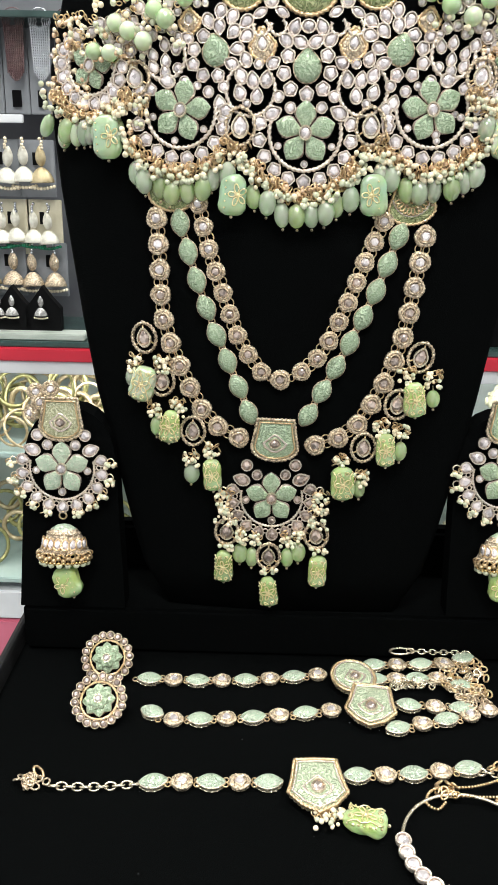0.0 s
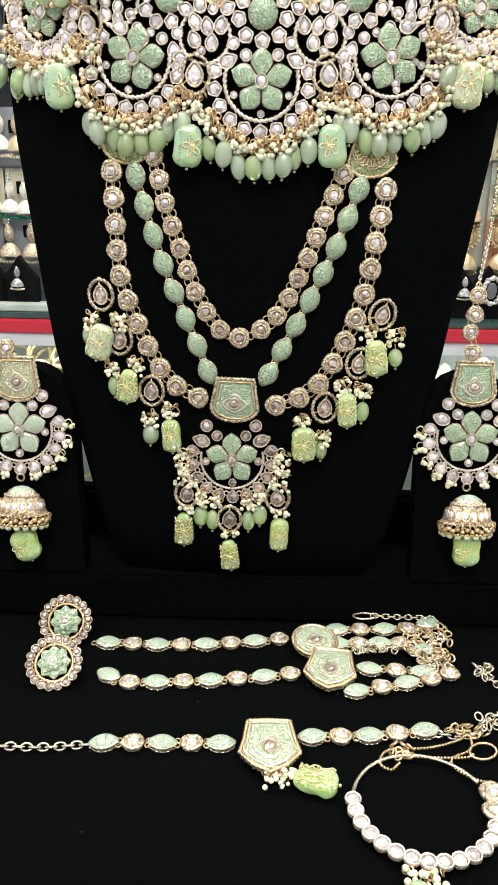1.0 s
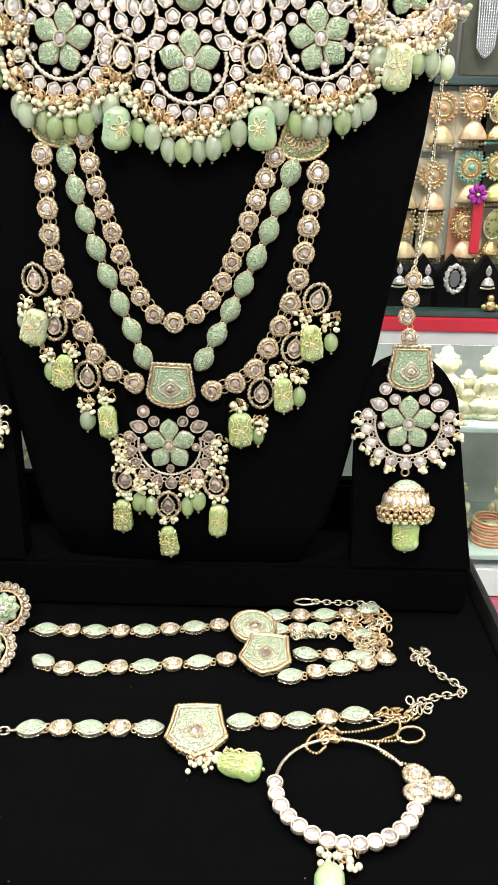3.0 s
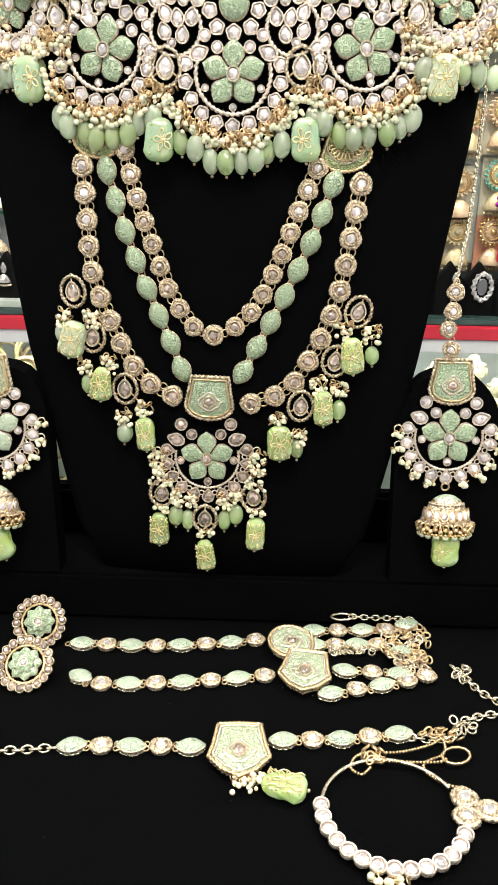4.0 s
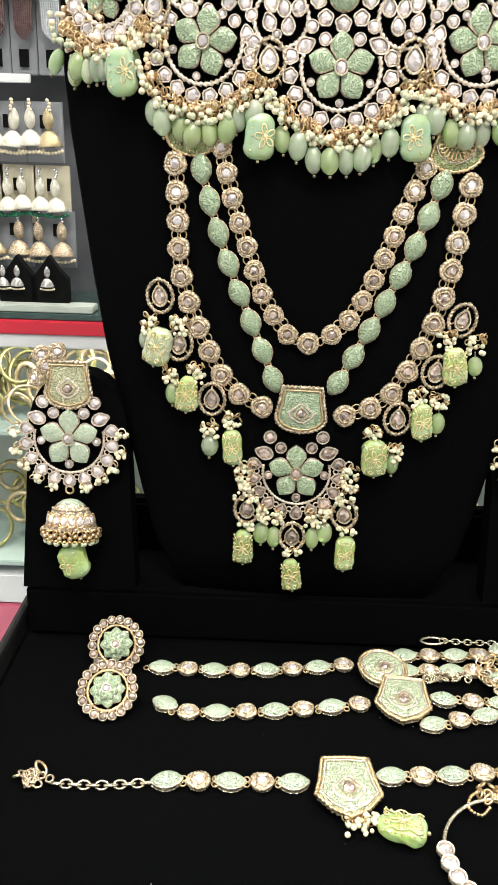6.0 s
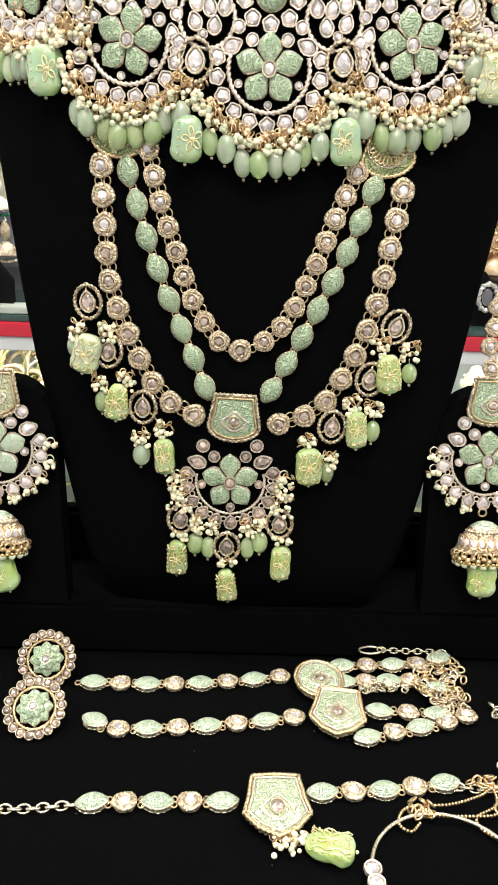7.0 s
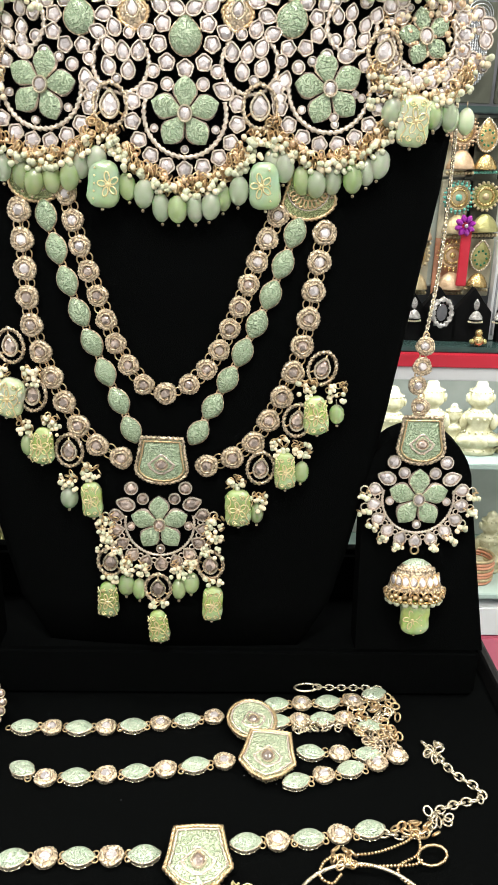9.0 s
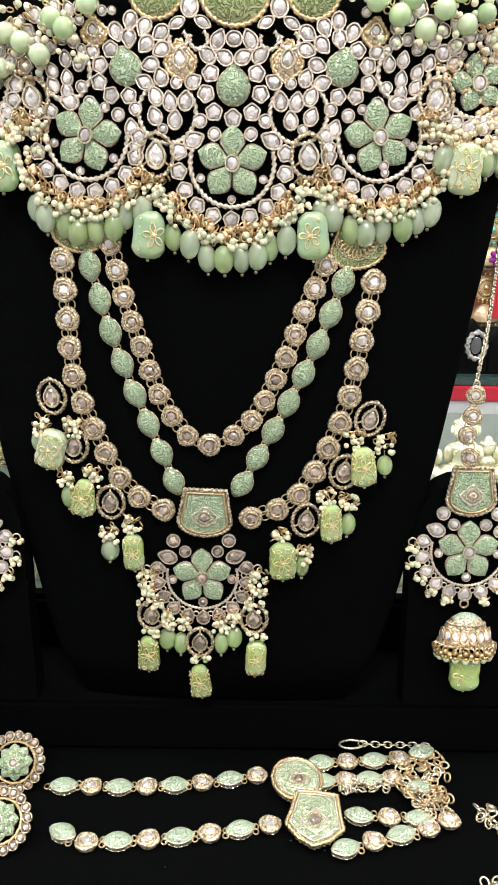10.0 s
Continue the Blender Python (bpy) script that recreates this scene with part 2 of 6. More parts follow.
def stack(bm, pts, levels, mat=0, close_top=True, wobble=0.0):
    """Rings of the outline pts at (scale, height), joined; closed above."""
    rings = []
    for s, z in levels:
        rings.append([bm.verts.new((x * s * MM, y * s * MM, z * MM)) for x, y in pts])
    n = len(pts)
    for a, b in zip(rings, rings[1:]):
        for i in range(n):
            f = bm.faces.new((a[i], a[(i + 1) % n], b[(i + 1) % n], b[i]))
            f.material_index = mat
    if close_top:
        f = bm.faces.new(rings[-1])
        f.material_index = mat
    return rings


def ball(bm, x, y, z, r, mat=0, u=7, v=5, sx=1, sy=1, sz=1):
    rows = []
    for j in range(1, v):
        a = math.pi * j / v
        rows.append([bm.verts.new(((x + sx * r * math.sin(a) * math.cos(2 * math.pi * i / u)) * MM, (y + sy * r * math.sin(a) * math.sin(2 * math.pi * i / u)) * MM, (z + sz * r * math.cos(a)) * MM)) for i in range(u)])
    t, b = bm.verts.new((x * MM, y * MM, (z + sz * r) * MM)), bm.verts.new((x * MM, y * MM, (z - sz * r) * MM))
    for i in range(u):
        k = (i + 1) % u
        fs = [bm.faces.new((t, rows[0][i], rows[0][k])), bm.faces.new((b, rows[-1][k], rows[-1][i]))]
        for p, q in zip(rows, rows[1:]):
            fs.append(bm.faces.new((p[i], q[i], q[k], p[k])))
        for f in fs:
            f.material_index = mat


def tube(bm, pts, r, closed=False, sides=6, mat=0):
    """A round wire through 3D points in millimetres."""
    n = len(pts)
    rings = []
    pts = [Vector(p) for p in pts]
    for i, p in enumerate(pts):
        a = pts[(i - 1) % n] if closed or i > 0 else p
        b = pts[(i + 1) % n] if closed or i < n - 1 else p
        d = (b - a).normalized()
        side = d.cross(Vector((0.05, 0.1, 1)))
        if side.length < 0.1:
            side = d.cross(Vector((1, 0, 0)))
        side.normalize()
        up = side.cross(d)
        rings.append([bm.verts.new((p + r * (math.cos(2 * math.pi * k / sides) * side + math.sin(2 * math.pi * k / sides) * up)) * MM) for k in range(sides)])
    last = n if closed else n - 1
    for i in range(last):
        a, b = rings[i], rings[(i + 1) % n]
        for k in range(sides):
            f = bm.faces.new((a[k], a[(k + 1) % sides], b[(k + 1) % sides], b[k]))
            f.material_index = mat
    if not closed:
        bm.faces.new(rings[0]), bm.faces.new(rings[-1])


def along(pts, closed, step):
    """Points every step along a polyline."""
    pts = [Vector((*p, 0)) if len(p) == 2 else Vector(p) for p in pts]
    if closed:
        pts = pts + [pts[0]]
    total = sum((b - a).length for a, b in zip(pts, pts[1:]))
    count = max(2, round(total / step))
    out, need, gone = [], 0.0, 0.0
    for a, b in zip(pts, pts[1:]):
        d = (b - a).length
        while need <= gone + d + 1e-9 and len(out) < count + (0 if closed else 1):
            out.append(a.lerp(b, (need - gone) / d if d else 0))
            need += total / count
        gone += d
    return out


def curve_through(pts, steps=10):
    """Catmull-Rom through 2D or 3D points."""
    p = [Vector((*q, 0)) if len(q) == 2 else Vector(q) for q in pts]
    p = [2 * p[0] - p[1]] + p + [2 * p[-1] - p[-2]]
    out = []
    for a, b, c, d in zip(p, p[1:], p[2:], p[3:]):
        for k in range(steps):
            t = k / steps
            out.append(0.5 * (2 * b + (c - a) * t + (2 * a - 5 * b + 4 * c - d) * t * t + (3 * b - a - 3 * c + d) * t ** 3))
    return out + [p[-2]]


def setting_mesh(kind, w, h, mat, high=1.6):
    def make():
        bm = bmesh.new()
        pts = loop_of(kind, w, h)
        stack(bm, pts, [(0.86, -0.4), (0.98, 0.2), (1.0, high * 0.75), (0.94, high), (0.80, high * 0.98), (0.74, high * 0.25)])
        return finish(bm, "setting", mat, smooth=False)
    return cached(("setting", kind, w, h, mat.name, high), make)


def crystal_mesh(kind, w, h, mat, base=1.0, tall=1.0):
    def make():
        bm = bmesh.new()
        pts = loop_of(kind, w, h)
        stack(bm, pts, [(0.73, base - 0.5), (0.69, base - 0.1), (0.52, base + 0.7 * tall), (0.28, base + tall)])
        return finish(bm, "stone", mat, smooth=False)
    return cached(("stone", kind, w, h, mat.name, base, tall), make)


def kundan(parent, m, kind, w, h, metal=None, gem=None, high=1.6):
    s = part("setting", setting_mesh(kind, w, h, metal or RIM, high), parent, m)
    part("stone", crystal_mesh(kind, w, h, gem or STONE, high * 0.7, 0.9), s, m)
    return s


def rope_mesh(key, pts, closed, r, mat, step=None):
    """A twisted cord along the outline."""
    def make():
        bm = bmesh.new()
        line = along(pts, closed, r * 0.5)
        n, sides = len(line), 8
        rings = []
        for i, p in enumerate(line):
            a = line[(i - 1) % n] if closed or i > 0 else p
            b = line[(i + 1) % n] if closed or i < n - 1 else p
            d = (b - a).normalized()
            side = d.cross(Vector((0, 0, 1))).normalized()
            ring = []
            for k in range(sides):
                q = 2 * math.pi * k / sides
                rr = r * (0.98 + 0.40 * math.cos(2 * q + i * 2 * math.pi / 5.0))
                ring.append(bm.verts.new((p + side * rr * math.cos(q) + Vector((0, 0, 1)) * (rr * math.sin(q) + r * 0.7)) * MM))
            rings.append(ring)
        for i in range(n if closed else n - 1):
            a, b = rings[i], rings[(i + 1) % n]
            for k in range(sides):
                bm.faces.new((a[k], a[(k + 1) % sides], b[(k + 1) % sides], b[k]))
        if not closed:
            bm.faces.new(rings[0]), bm.faces.new(rings[-1])
        return finish(bm, "rope_border", mat)
    return cached(("rope",) + key, make)


def bead_mesh(r, mat, u=9, v=7):
    def make():
        bm = bmesh.new()
        ball(bm, 0, 0, 0, r, u=u, v=v)
        return finish(bm, "bead", mat)
    return cached(("bead", r, mat.name), make)


def ring_mesh(r, wire, mat, sx=1.0, n=12):
    def make():
        bm = bmesh.new()
        tube(bm, [(sx * r * math.cos(2 * math.pi * i / n), r * math.sin(2 * math.pi * i / n), 0) for i in range(n)], wire, True, 5)
        return finish(bm, "ring", mat)
    return cached(("ring", r, wire, mat.name, sx), make)


def petal_mesh(length, mat):
    def make():
        bm = bmesh.new()
        n, rows = 14, 7
        grid = []
        for j in range(rows + 1):
            t = j / rows
            if t < 0.45:
                wide = math.sin(math.pi / 2 * (0.42 + 0.58 * t / 0.45))
            else:
                wide = 1 - 0.96 * ((t - 0.45) / 0.55) ** 2.5
            half = min(length * 0.375 * wide, length * (0.16 + 0.84 * t) * 0.68)
            line = []
            for i in range(n + 1):
                s = i / n * 2 - 1
                y = length * (0.16 + 0.84 * t)
                dome = 2.0 * max(0.0, 1 - abs(s) ** 2.6) ** 0.6 * math.sin(math.pi * (0.12 + 0.80 * t)) ** 0.6
                ripple = 0.22 * noise.noise((s * half * 0.9, y * 0.9, 3.1)) if abs(s) < 0.95 else 0
                line.append(bm.verts.new((s * half * MM, y * MM, (0.6 + dome + ripple) * MM)))
            grid.append(line)
        for a, b in zip(grid, grid[1:]):
            for i in range(n):
                bm.faces.new((a[i], a[i + 1], b[i + 1], b[i])).material_index = 1 if i in (0, n - 1) else 0
        rim = [l[0] for l in grid] + grid[-1][1:] + [l[-1] for l in reversed(grid[:-1])] + list(reversed(grid[0][1:-1]))
        low = [bm.verts.new((v.co.x, v.co.y, -0.0003)) for v in rim]
        for i in range(len(rim)):
            k = (i + 1) % len(rim)
            bm.faces.new((rim[i], rim[k], low[k], low[i])).material_index = 1
        bm.faces.new(low)
        return finish(bm, "petal", [mat, RIM])
    return cached(("petal", length, mat.name), make)


def dome_mesh(kind, w, h, mat, tall=2.2, rim_mat=None, name="enamel"):
    def make():
        bm = bmesh.new()
        pts = loop_of(kind, w, h, 20)
        stack(bm, pts, [(0.93, -0.6), (1.0, 0.1), (1.0, 0.7), (0.93, 0.9)], 1, False)
        rings = stack(bm, pts, [(0.93, 0.9), (0.85, 0.75 + tall * 0.35), (0.62, 0.7 + tall * 0.75), (0.34, 0.7 + tall * 0.95), (0.1, 0.7 + tall)], 0)
        return finish(bm, name, [mat, rim_mat or GOLD])
    return cached(("dome", kind, w, h, mat.name, tall, name), make)


def pin_bead_mesh(w, h, mat, rough_shape=0.0):
    """An oval bead that hangs on a pin, its wire and the small ball under it; origin at the bead's middle."""
    def make():
        bm = bmesh.new()
        ball(bm, 0, 0, 0, 1.0, 0, 14, 10, w / 2, h / 2, w / 2 * 0.9)
        ball(bm, 0, -h / 2 - 0.7, 0, 0.75, 1, 7, 5)
        tube(bm, [(0, h / 2 - 0.3, 0), (0, h / 2 + 2.2, 0)], 0.3, False, 5, 1)
        return finish(bm, "bead", [mat, ROSE])
    return cached(("pin", w, h, mat.name), make)


def carved_mesh(w, h, taper, mat):
    """A squared, carved drop bead, narrower above."""
    def make():
        bm = bmesh.new()
        rows, n = 18, 28
        rings = []
        for j in range(rows + 1):
            t = j / rows
            y = -h / 2 + h * t
            end = min(1.0, 0.45 + 1.25 * min(t, 1 - t) ** 0.5) if min(t, 1 - t) < 0.2 else 1.0
            wid = (w / 2) * (1 - taper * t) * end
            ring = []
            for i in range(n):
                a = 2 * math.pi * i / n
                c, s = math.cos(a), math.sin(a)
                k = 1 / (abs(c) ** 3.2 + abs(s) ** 3.2) ** (1 / 3.2)
                q = k * (1 + 0.045 * noise.noise((c * 2.6, s * 2.6, y * 0.55 + w)) + 0.03 * math.cos(6 * a + y * 0.8))
                ring.append(bm.verts.new((wid * q * c * MM, y * MM, wid * 0.62 * q * s * MM)))
            rings.append(ring)
        for a, b in zip(rings, rings[1:]):
            for i in range(n):
                bm.faces.new((a[i], a[(i + 1) % n], b[(i + 1) % n], b[i]))
        bm.faces.new(rings[0]), bm.faces.new(rings[-1])
        ball(bm, 0, -h / 2 - 0.7, 0, 0.8, 1)
        return finish(bm, "carved_bead", [mat, ROSE])
    return cached(("carved", w, h, taper, mat.name), make)


def inlay_mesh(w, h, shift=0.0):
    """Raised gold flower loops and dots on the front of a carved bead."""
    def make():
        bm = bmesh.new()
        zf = w * 0.295
        for k in range(5):
            a = math.pi / 2 + 0.25 + k * 2 * math.pi / 5
            ca, sa = math.cos(a), math.sin(a)
            loop = []
            for i in range(9):
                q = 2 * math.pi * i / 9
                along_r, across = 0.20 * w + 0.13 * w * math.cos(q), 0.075 * w * math.sin(q)
                loop.append((shift * w + along_r * ca - across * sa, (along_r * sa + across * ca) * 1.15, zf))
            tube(bm, loop, 0.34, True, 5)
        ball(bm, shift * w, 0, zf, 0.085 * w, 0, 7, 5, 1, 1, 0.6)
        if shift:
            for k in range(5):
                ball(bm, -1.15 * shift * w, h * (-0.32 + 0.16 * k), zf * 0.98, 0.5, 0, 6, 4)
            return finish(bm, "inlay", INLAY_GOLD)
        pick = random.Random(int(w * 10 + h))
        for s in (-1, 1):
            tube(bm, [(s * w * (0.33 + 0.07 * math.sin(i * 1.7)), h * (-0.42 + 0.1 * i), zf * (0.98 - 0.03 * abs(i - 4))) for i in range(9)], 0.32, False, 5)
            # small scrolls above and below the flower, and beads along the edges
            for t in (-1, 1):
                cx, cy, cr = s * w * 0.16, t * h * 0.34, w * 0.10
                tube(bm, [(cx + cr * (1 - i / 16) * math.cos(s * i * 0.75), cy + cr * (1 - i / 16) * math.sin(s * i * 0.75), zf * 0.99) for i in range(12)], 0.27, False, 5)
            for k in range(7):
                ball(bm, s * w * (0.395 + 0.02 * (k % 2)), h * (-0.39 + 0.13 * k), zf * 0.62, 0.42 + pick.uniform(0, 0.2), 0, 6, 4)
        for k in range(10):
            ball(bm, pick.uniform(-0.38, 0.38) * w, pick.choice((-1, 1)) * pick.uniform(0.2, 0.44) * h, zf * 0.98, pick.uniform(0.22, 0.42), 0, 6, 4)
        return finish(bm, "inlay", INLAY_GOLD)
    return cached(("inlay", w, h, shift), make)


def rot(m, degrees):
    return m @ Matrix.Rotation(radians(degrees), 4, "Z")


def on(m, x, y, z=0.0, turn=0.0):
    """A pose beside m, in m's own plane, in millimetres."""
    return rot(m @ Matrix.Translation((x * MM, y * MM, z * MM)), turn)


def spin(m, rx=0.0, ry=0.0):
    return m @ Matrix.Rotation(radians(rx), 4, "X") @ Matrix.Rotation(radians(ry), 4, "Y")


def oval(parent, m, w=8.5, h=11.0, mat=None, name="oval_bead"):
    return part(name, pin_bead_mesh(w, h, mat or JADE), parent, m)


def carved(parent, m, w, h, taper=0.12, mat=None, shift=0.0):
    b = part("carved_bead", carved_mesh(w, h, taper, mat or JADE_CARVED), parent, m)
    part("inlay", inlay_mesh(w, h, shift), b, m, "raised gold flower inlay")
    return b


RNG = random.Random(7)


def pearl_cluster(parent, m, count, wide, high, r=1.35, mats=None, rings=2):
    """Small pearls on gold loops, crowded in a box below m."""
    mats = mats or (PEARL, MINT_PEARL, PEARL)
    for k in range(count):
        x, y = RNG.uniform(-wide / 2, wide / 2), RNG.uniform(-high, 0)
        part("pearl", bead_mesh(r if k % 3 else round(r * 0.75, 2), mats[k % len(mats)]), parent, spin(on(m, x, y, RNG.uniform(0.8, 3.2)), RNG.uniform(0, 90)))
    for k in range(rings):
        part("loop", ring_mesh(1.3, 0.32, GOLD), parent, spin(on(m, RNG.uniform(-wide / 2, wide / 2), RNG.uniform(-high * 0.6, 1), 1.0), RNG.uniform(0, 80), RNG.uniform(-60, 60)))


def chain_mesh(key, pts, size, mat, wire=0.38):
    """Curb chain of joined oval links along a path given in millimetres."""
    def make():
        bm = bmesh.new()
        places = along(pts, False, size * 1.25)
        for i, p in enumerate(places):
            q = places[min(i + 1, len(places) - 1)] if i + 1 < len(places) else p + (p - places[i - 1])
            d = (q - p).normalized()
            side = d.cross(Vector((0, 0, 1)))
            if side.length < 0.2:
                side = d.cross(Vector((0, 1, 0)))
            side.normalize()
            up = side.cross(d)
            lean = radians(35 if i % 2 else -35)
            s2 = side * math.cos(lean) + up * math.sin(lean)
            tube(bm, [p + d * (size * 0.95 * math.cos(a)) + s2 * (size * 0.62 * math.sin(a)) for a in [2 * math.pi * k / 10 for k in range(10)]], wire, True, 5)
        return finish(bm, "chain", mat)
    return cached(("chain",) + key, make)


def ball_chain_mesh(key, pts, r, mat):
    def make():
        bm = bmesh.new()
        for p in along(pts, False, r * 1.9):
            ball(bm, p.x, p.y, p.z, r, u=6, v=4)
        return finish(bm, "ball_chain", mat)
    return cached(("balls",) + key, make)


def stone_link_mesh(d, mat):
    """Round link with a beaded edge and a raised cup, in one casting."""
    def make():
        bm = bmesh.new()
        n = 60
        rings = []
        for s, z, lobe in ((0.90, -0.6, 0.3), (1.0, 0.1, 1.0), (1.0, 0.9, 1.2), (0.92, 1.5, 1.3), (0.82, 1.35, 0.2), (0.76, 1.8, -1.0), (0.68, 1.6, -0.8), (0.62, 1.2, 0), (0.60, 2.1, 0), (0.54, 2.4, 0), (0.48, 2.2, 0), (0.46, 1.4, 0)):
            ring = []
            for i in range(n):
                a = 2 * math.pi * i / n
                r = d / 2 * s * (1 + 0.035 * math.cos(3 * a + 0.6) + 0.022 * math.cos(5 * a) - 0.065 * lobe * (0.5 - 0.5 * math.cos(20 * a)))
                ring.append(bm.verts.new((r * math.cos(a) * MM, r * math.sin(a) * MM, z * MM)))
            rings.append(ring)
        for a, b in zip(rings, rings[1:]):
            for i in range(n):
                bm.faces.new((a[i], a[(i + 1) % n], b[(i + 1) % n], b[i]))
        bm.faces.new(rings[-1])
        return finish(bm, "stone_link", mat)
    return cached(("stonelink", d, mat.name), make)


def stone_link(parent, m, d, gem=None, metal=None):
    b = part("stone_link", stone_link_mesh(d, metal or ROSE), parent, rot(m, RNG.uniform(0, 360)))
    part("stone", crystal_mesh("hex", d * 0.60, d * 0.60, gem or STONE_DARK, 1.8, 0.9), b, rot(m, RNG.uniform(0, 60)))
    return b


def jump_ring(parent, m, r=1.6):
    return part("jump_ring", ring_mesh(r, 0.35, GOLD, 0.8), parent, m)


# ---- surfaces that carry the jewels ----
def chest_y(x, z, proud=0.0):
    d = x - CX
    bend = 0.5 * d * d if d > 0 else 1.3 * d * d + 8 * max(0.0, -d - 0.09) ** 2
    return 0.3735 + 0.05 * z + bend - proud


def on_chest(u, z, proud=2.5, turn=0.0):
    """A pose on the bust: u mm right of its middle, z mm up, proud mm before the velvet."""
    x, zz = CX + u * MM, z * MM
    d = u * MM
    slope = d if d > 0 else 2.6 * d - 16 * max(0.0, -d - 0.09)
    ex, ey = Vector((1, slope, 0)).normalized(), Vector((0, 0.05, 1)).normalized()
    ez = ex.cross(ey).normalized()
    ey = ez.cross(ex)
    m = Matrix((ex, ey, ez)).transposed().to_4x4()
    m.translation = Vector((x, chest_y(x, zz), zz)) + ez * proud * MM
    return rot(m, turn)


PAD_LEAN = Vector((0, 0.13, 1)).normalized()
PAD_OUT = Vector((0, -1, 0.13)).normalized()


def on_pad(x, z, proud=2.0, turn=0.0):
    """A pose on an earring pad's sloping face at x, z in mm."""
    m = Matrix((Vector((1, 0, 0)), PAD_LEAN, PAD_OUT)).transposed().to_4x4()
    m.translation = Vector((x * MM, 0.3835 + 0.13 * (z * MM - 0.109), z * MM)) + PAD_OUT * proud * MM
    return rot(m, turn)


def on_tray(x, y, z=1.0, turn=0.0):
    return pose(x * MM, y * MM, z * MM, 0, 0, turn)


# ---- the shop: shell, lights, counter ----
PAINT = material("white_wall_paint", (0.78, 0.79, 0.80), 0.6, second=(0.72, 0.73, 0.75), vary=0.2, scale=6, bump=0.1, bump_scale=60)
# grey of the unseen south wall, chosen for contrast in the crystals' reflections
REFLECTION_GREY = material("reflection_grey", (0.58, 0.58, 0.58), 0.6, second=(0.50, 0.50, 0.51), vary=0.2, scale=6, bump=0.1, bump_scale=60)
FLOOR_TILE = material("grey_floor_tile", (0.45, 0.45, 0.46), 0.25, second=(0.38, 0.38, 0.40), vary=0.25, scale=4)
GLOW = material("lamp_diffuser", (1.0, 0.98, 0.95), 0.5, emit=6.0)
LAMINATE = material("white_laminate", (0.72, 0.73, 0.76), 0.35, second=(0.64, 0.65, 0.68), vary=0.2, scale=12)
RED = material("red_band", (0.55, 0.02, 0.045), 0.35, second=(0.48, 0.015, 0.035), vary=0.2, scale=15)
GLASS_EDGE = material("green_glass_edge", (0.02, 0.045, 0.043), 0.08, second=(0.05, 0.09, 0.085), vary=0.25, scale=25)
GREY_BOARD = material("grey_board", (0.15, 0.155, 0.17), 0.5, second=(0.10, 0.10, 0.12), vary=0.25, scale=20)
CARD = material("grey_card", (0.27, 0.28, 0.31), 0.5, second=(0.19, 0.20, 0.22), vary=0.2, scale=40)
CREAM_CARD = material("cream_card", (0.66, 0.61, 0.48), 0.45, second=(0.50, 0.46, 0.34), vary=0.2, scale=60, bump=0.5, bump_scale=200)
BLACK_CARD = material("black_card", (0.003, 0.003, 0.0035), 0.8)
BLACK_CARD.node_tree.nodes["Principled BSDF"].inputs["Specular IOR Level"].default_value = 0.1
PINK = material("pink_tray", (0.62, 0.16, 0.24), 0.5, second=(0.55, 0.13, 0.2), vary=0.2, scale=20)
BRIGHT_GOLD = material("bright_gold", (0.82, 0.64, 0.32), 0.25, 0.9, second=(0.52, 0.34, 0.13), vary=0.2, scale=220, bump=0.8, bump_scale=500)
CREAM_GOLD = material("cream_gilt", (0.66, 0.56, 0.36), 0.38, 0.4, second=(0.36, 0.27, 0.14), vary=0.2, scale=110, bump=1.0, bump_scale=220)
CHROME = material("bright_silver", (0.80, 0.82, 0.86), 0.2, 1.0, second=(0.6, 0.62, 0.66), vary=0.25, scale=200)
PURPLE = material("purple_crystal", (0.22, 0.01, 0.30), 0.08, 0.2, second=(0.45, 0.02, 0.42), vary=0.2, scale=150, coat=1.0)
TEAL = material("teal_bead", (0.10, 0.42, 0.36), 0.25, second=(0.2, 0.55, 0.45), vary=0.2, scale=100, coat=0.5)
DARK_GREEN = material("dark_green_bead", (0.01, 0.14, 0.07), 0.25, second=(0.02, 0.22, 0.12), vary=0.2, scale=100)
CORAL = material("coral_bead", (0.62, 0.26, 0.15), 0.35, second=(0.7, 0.36, 0.24), vary=0.2, scale=100)
RUBY = material("maroon_bead", (0.07, 0.025, 0.03), 0.2, 0.3, second=(0.20, 0.12, 0.12), vary=0.15, scale=300, coat=0.5)


def box_mesh(name, sx, sy, sz, mat, bevel=0.0):
    """Box with its origin in the middle of its base, in metres."""
    bm = bmesh.new()
    bmesh.ops.create_cube(bm, size=1.0)
    for v in bm.verts:
        v.co = Vector((v.co.x * sx, v.co.y * sy, (v.co.z + 0.5) * sz))
    if bevel:
        bmesh.ops.bevel(bm, geom=bm.edges[:], offset=bevel, segments=2, affect="EDGES")
    return finish(bm, name, mat, smooth=False)


def block(name, x0, x1, y0, y1, z0, z1, mat, bevel=0.0, label="", category="", kind="structure", parent=None):
    me = box_mesh(name, x1 - x0, y1 - y0, z1 - z0, mat, bevel)
    m = Matrix.Translation(((x0 + x1) / 2, (y0 + y1) / 2, z0))
    return part(name, me, parent, m, label) if parent else solo(name, me, m, label, category, "", kind)


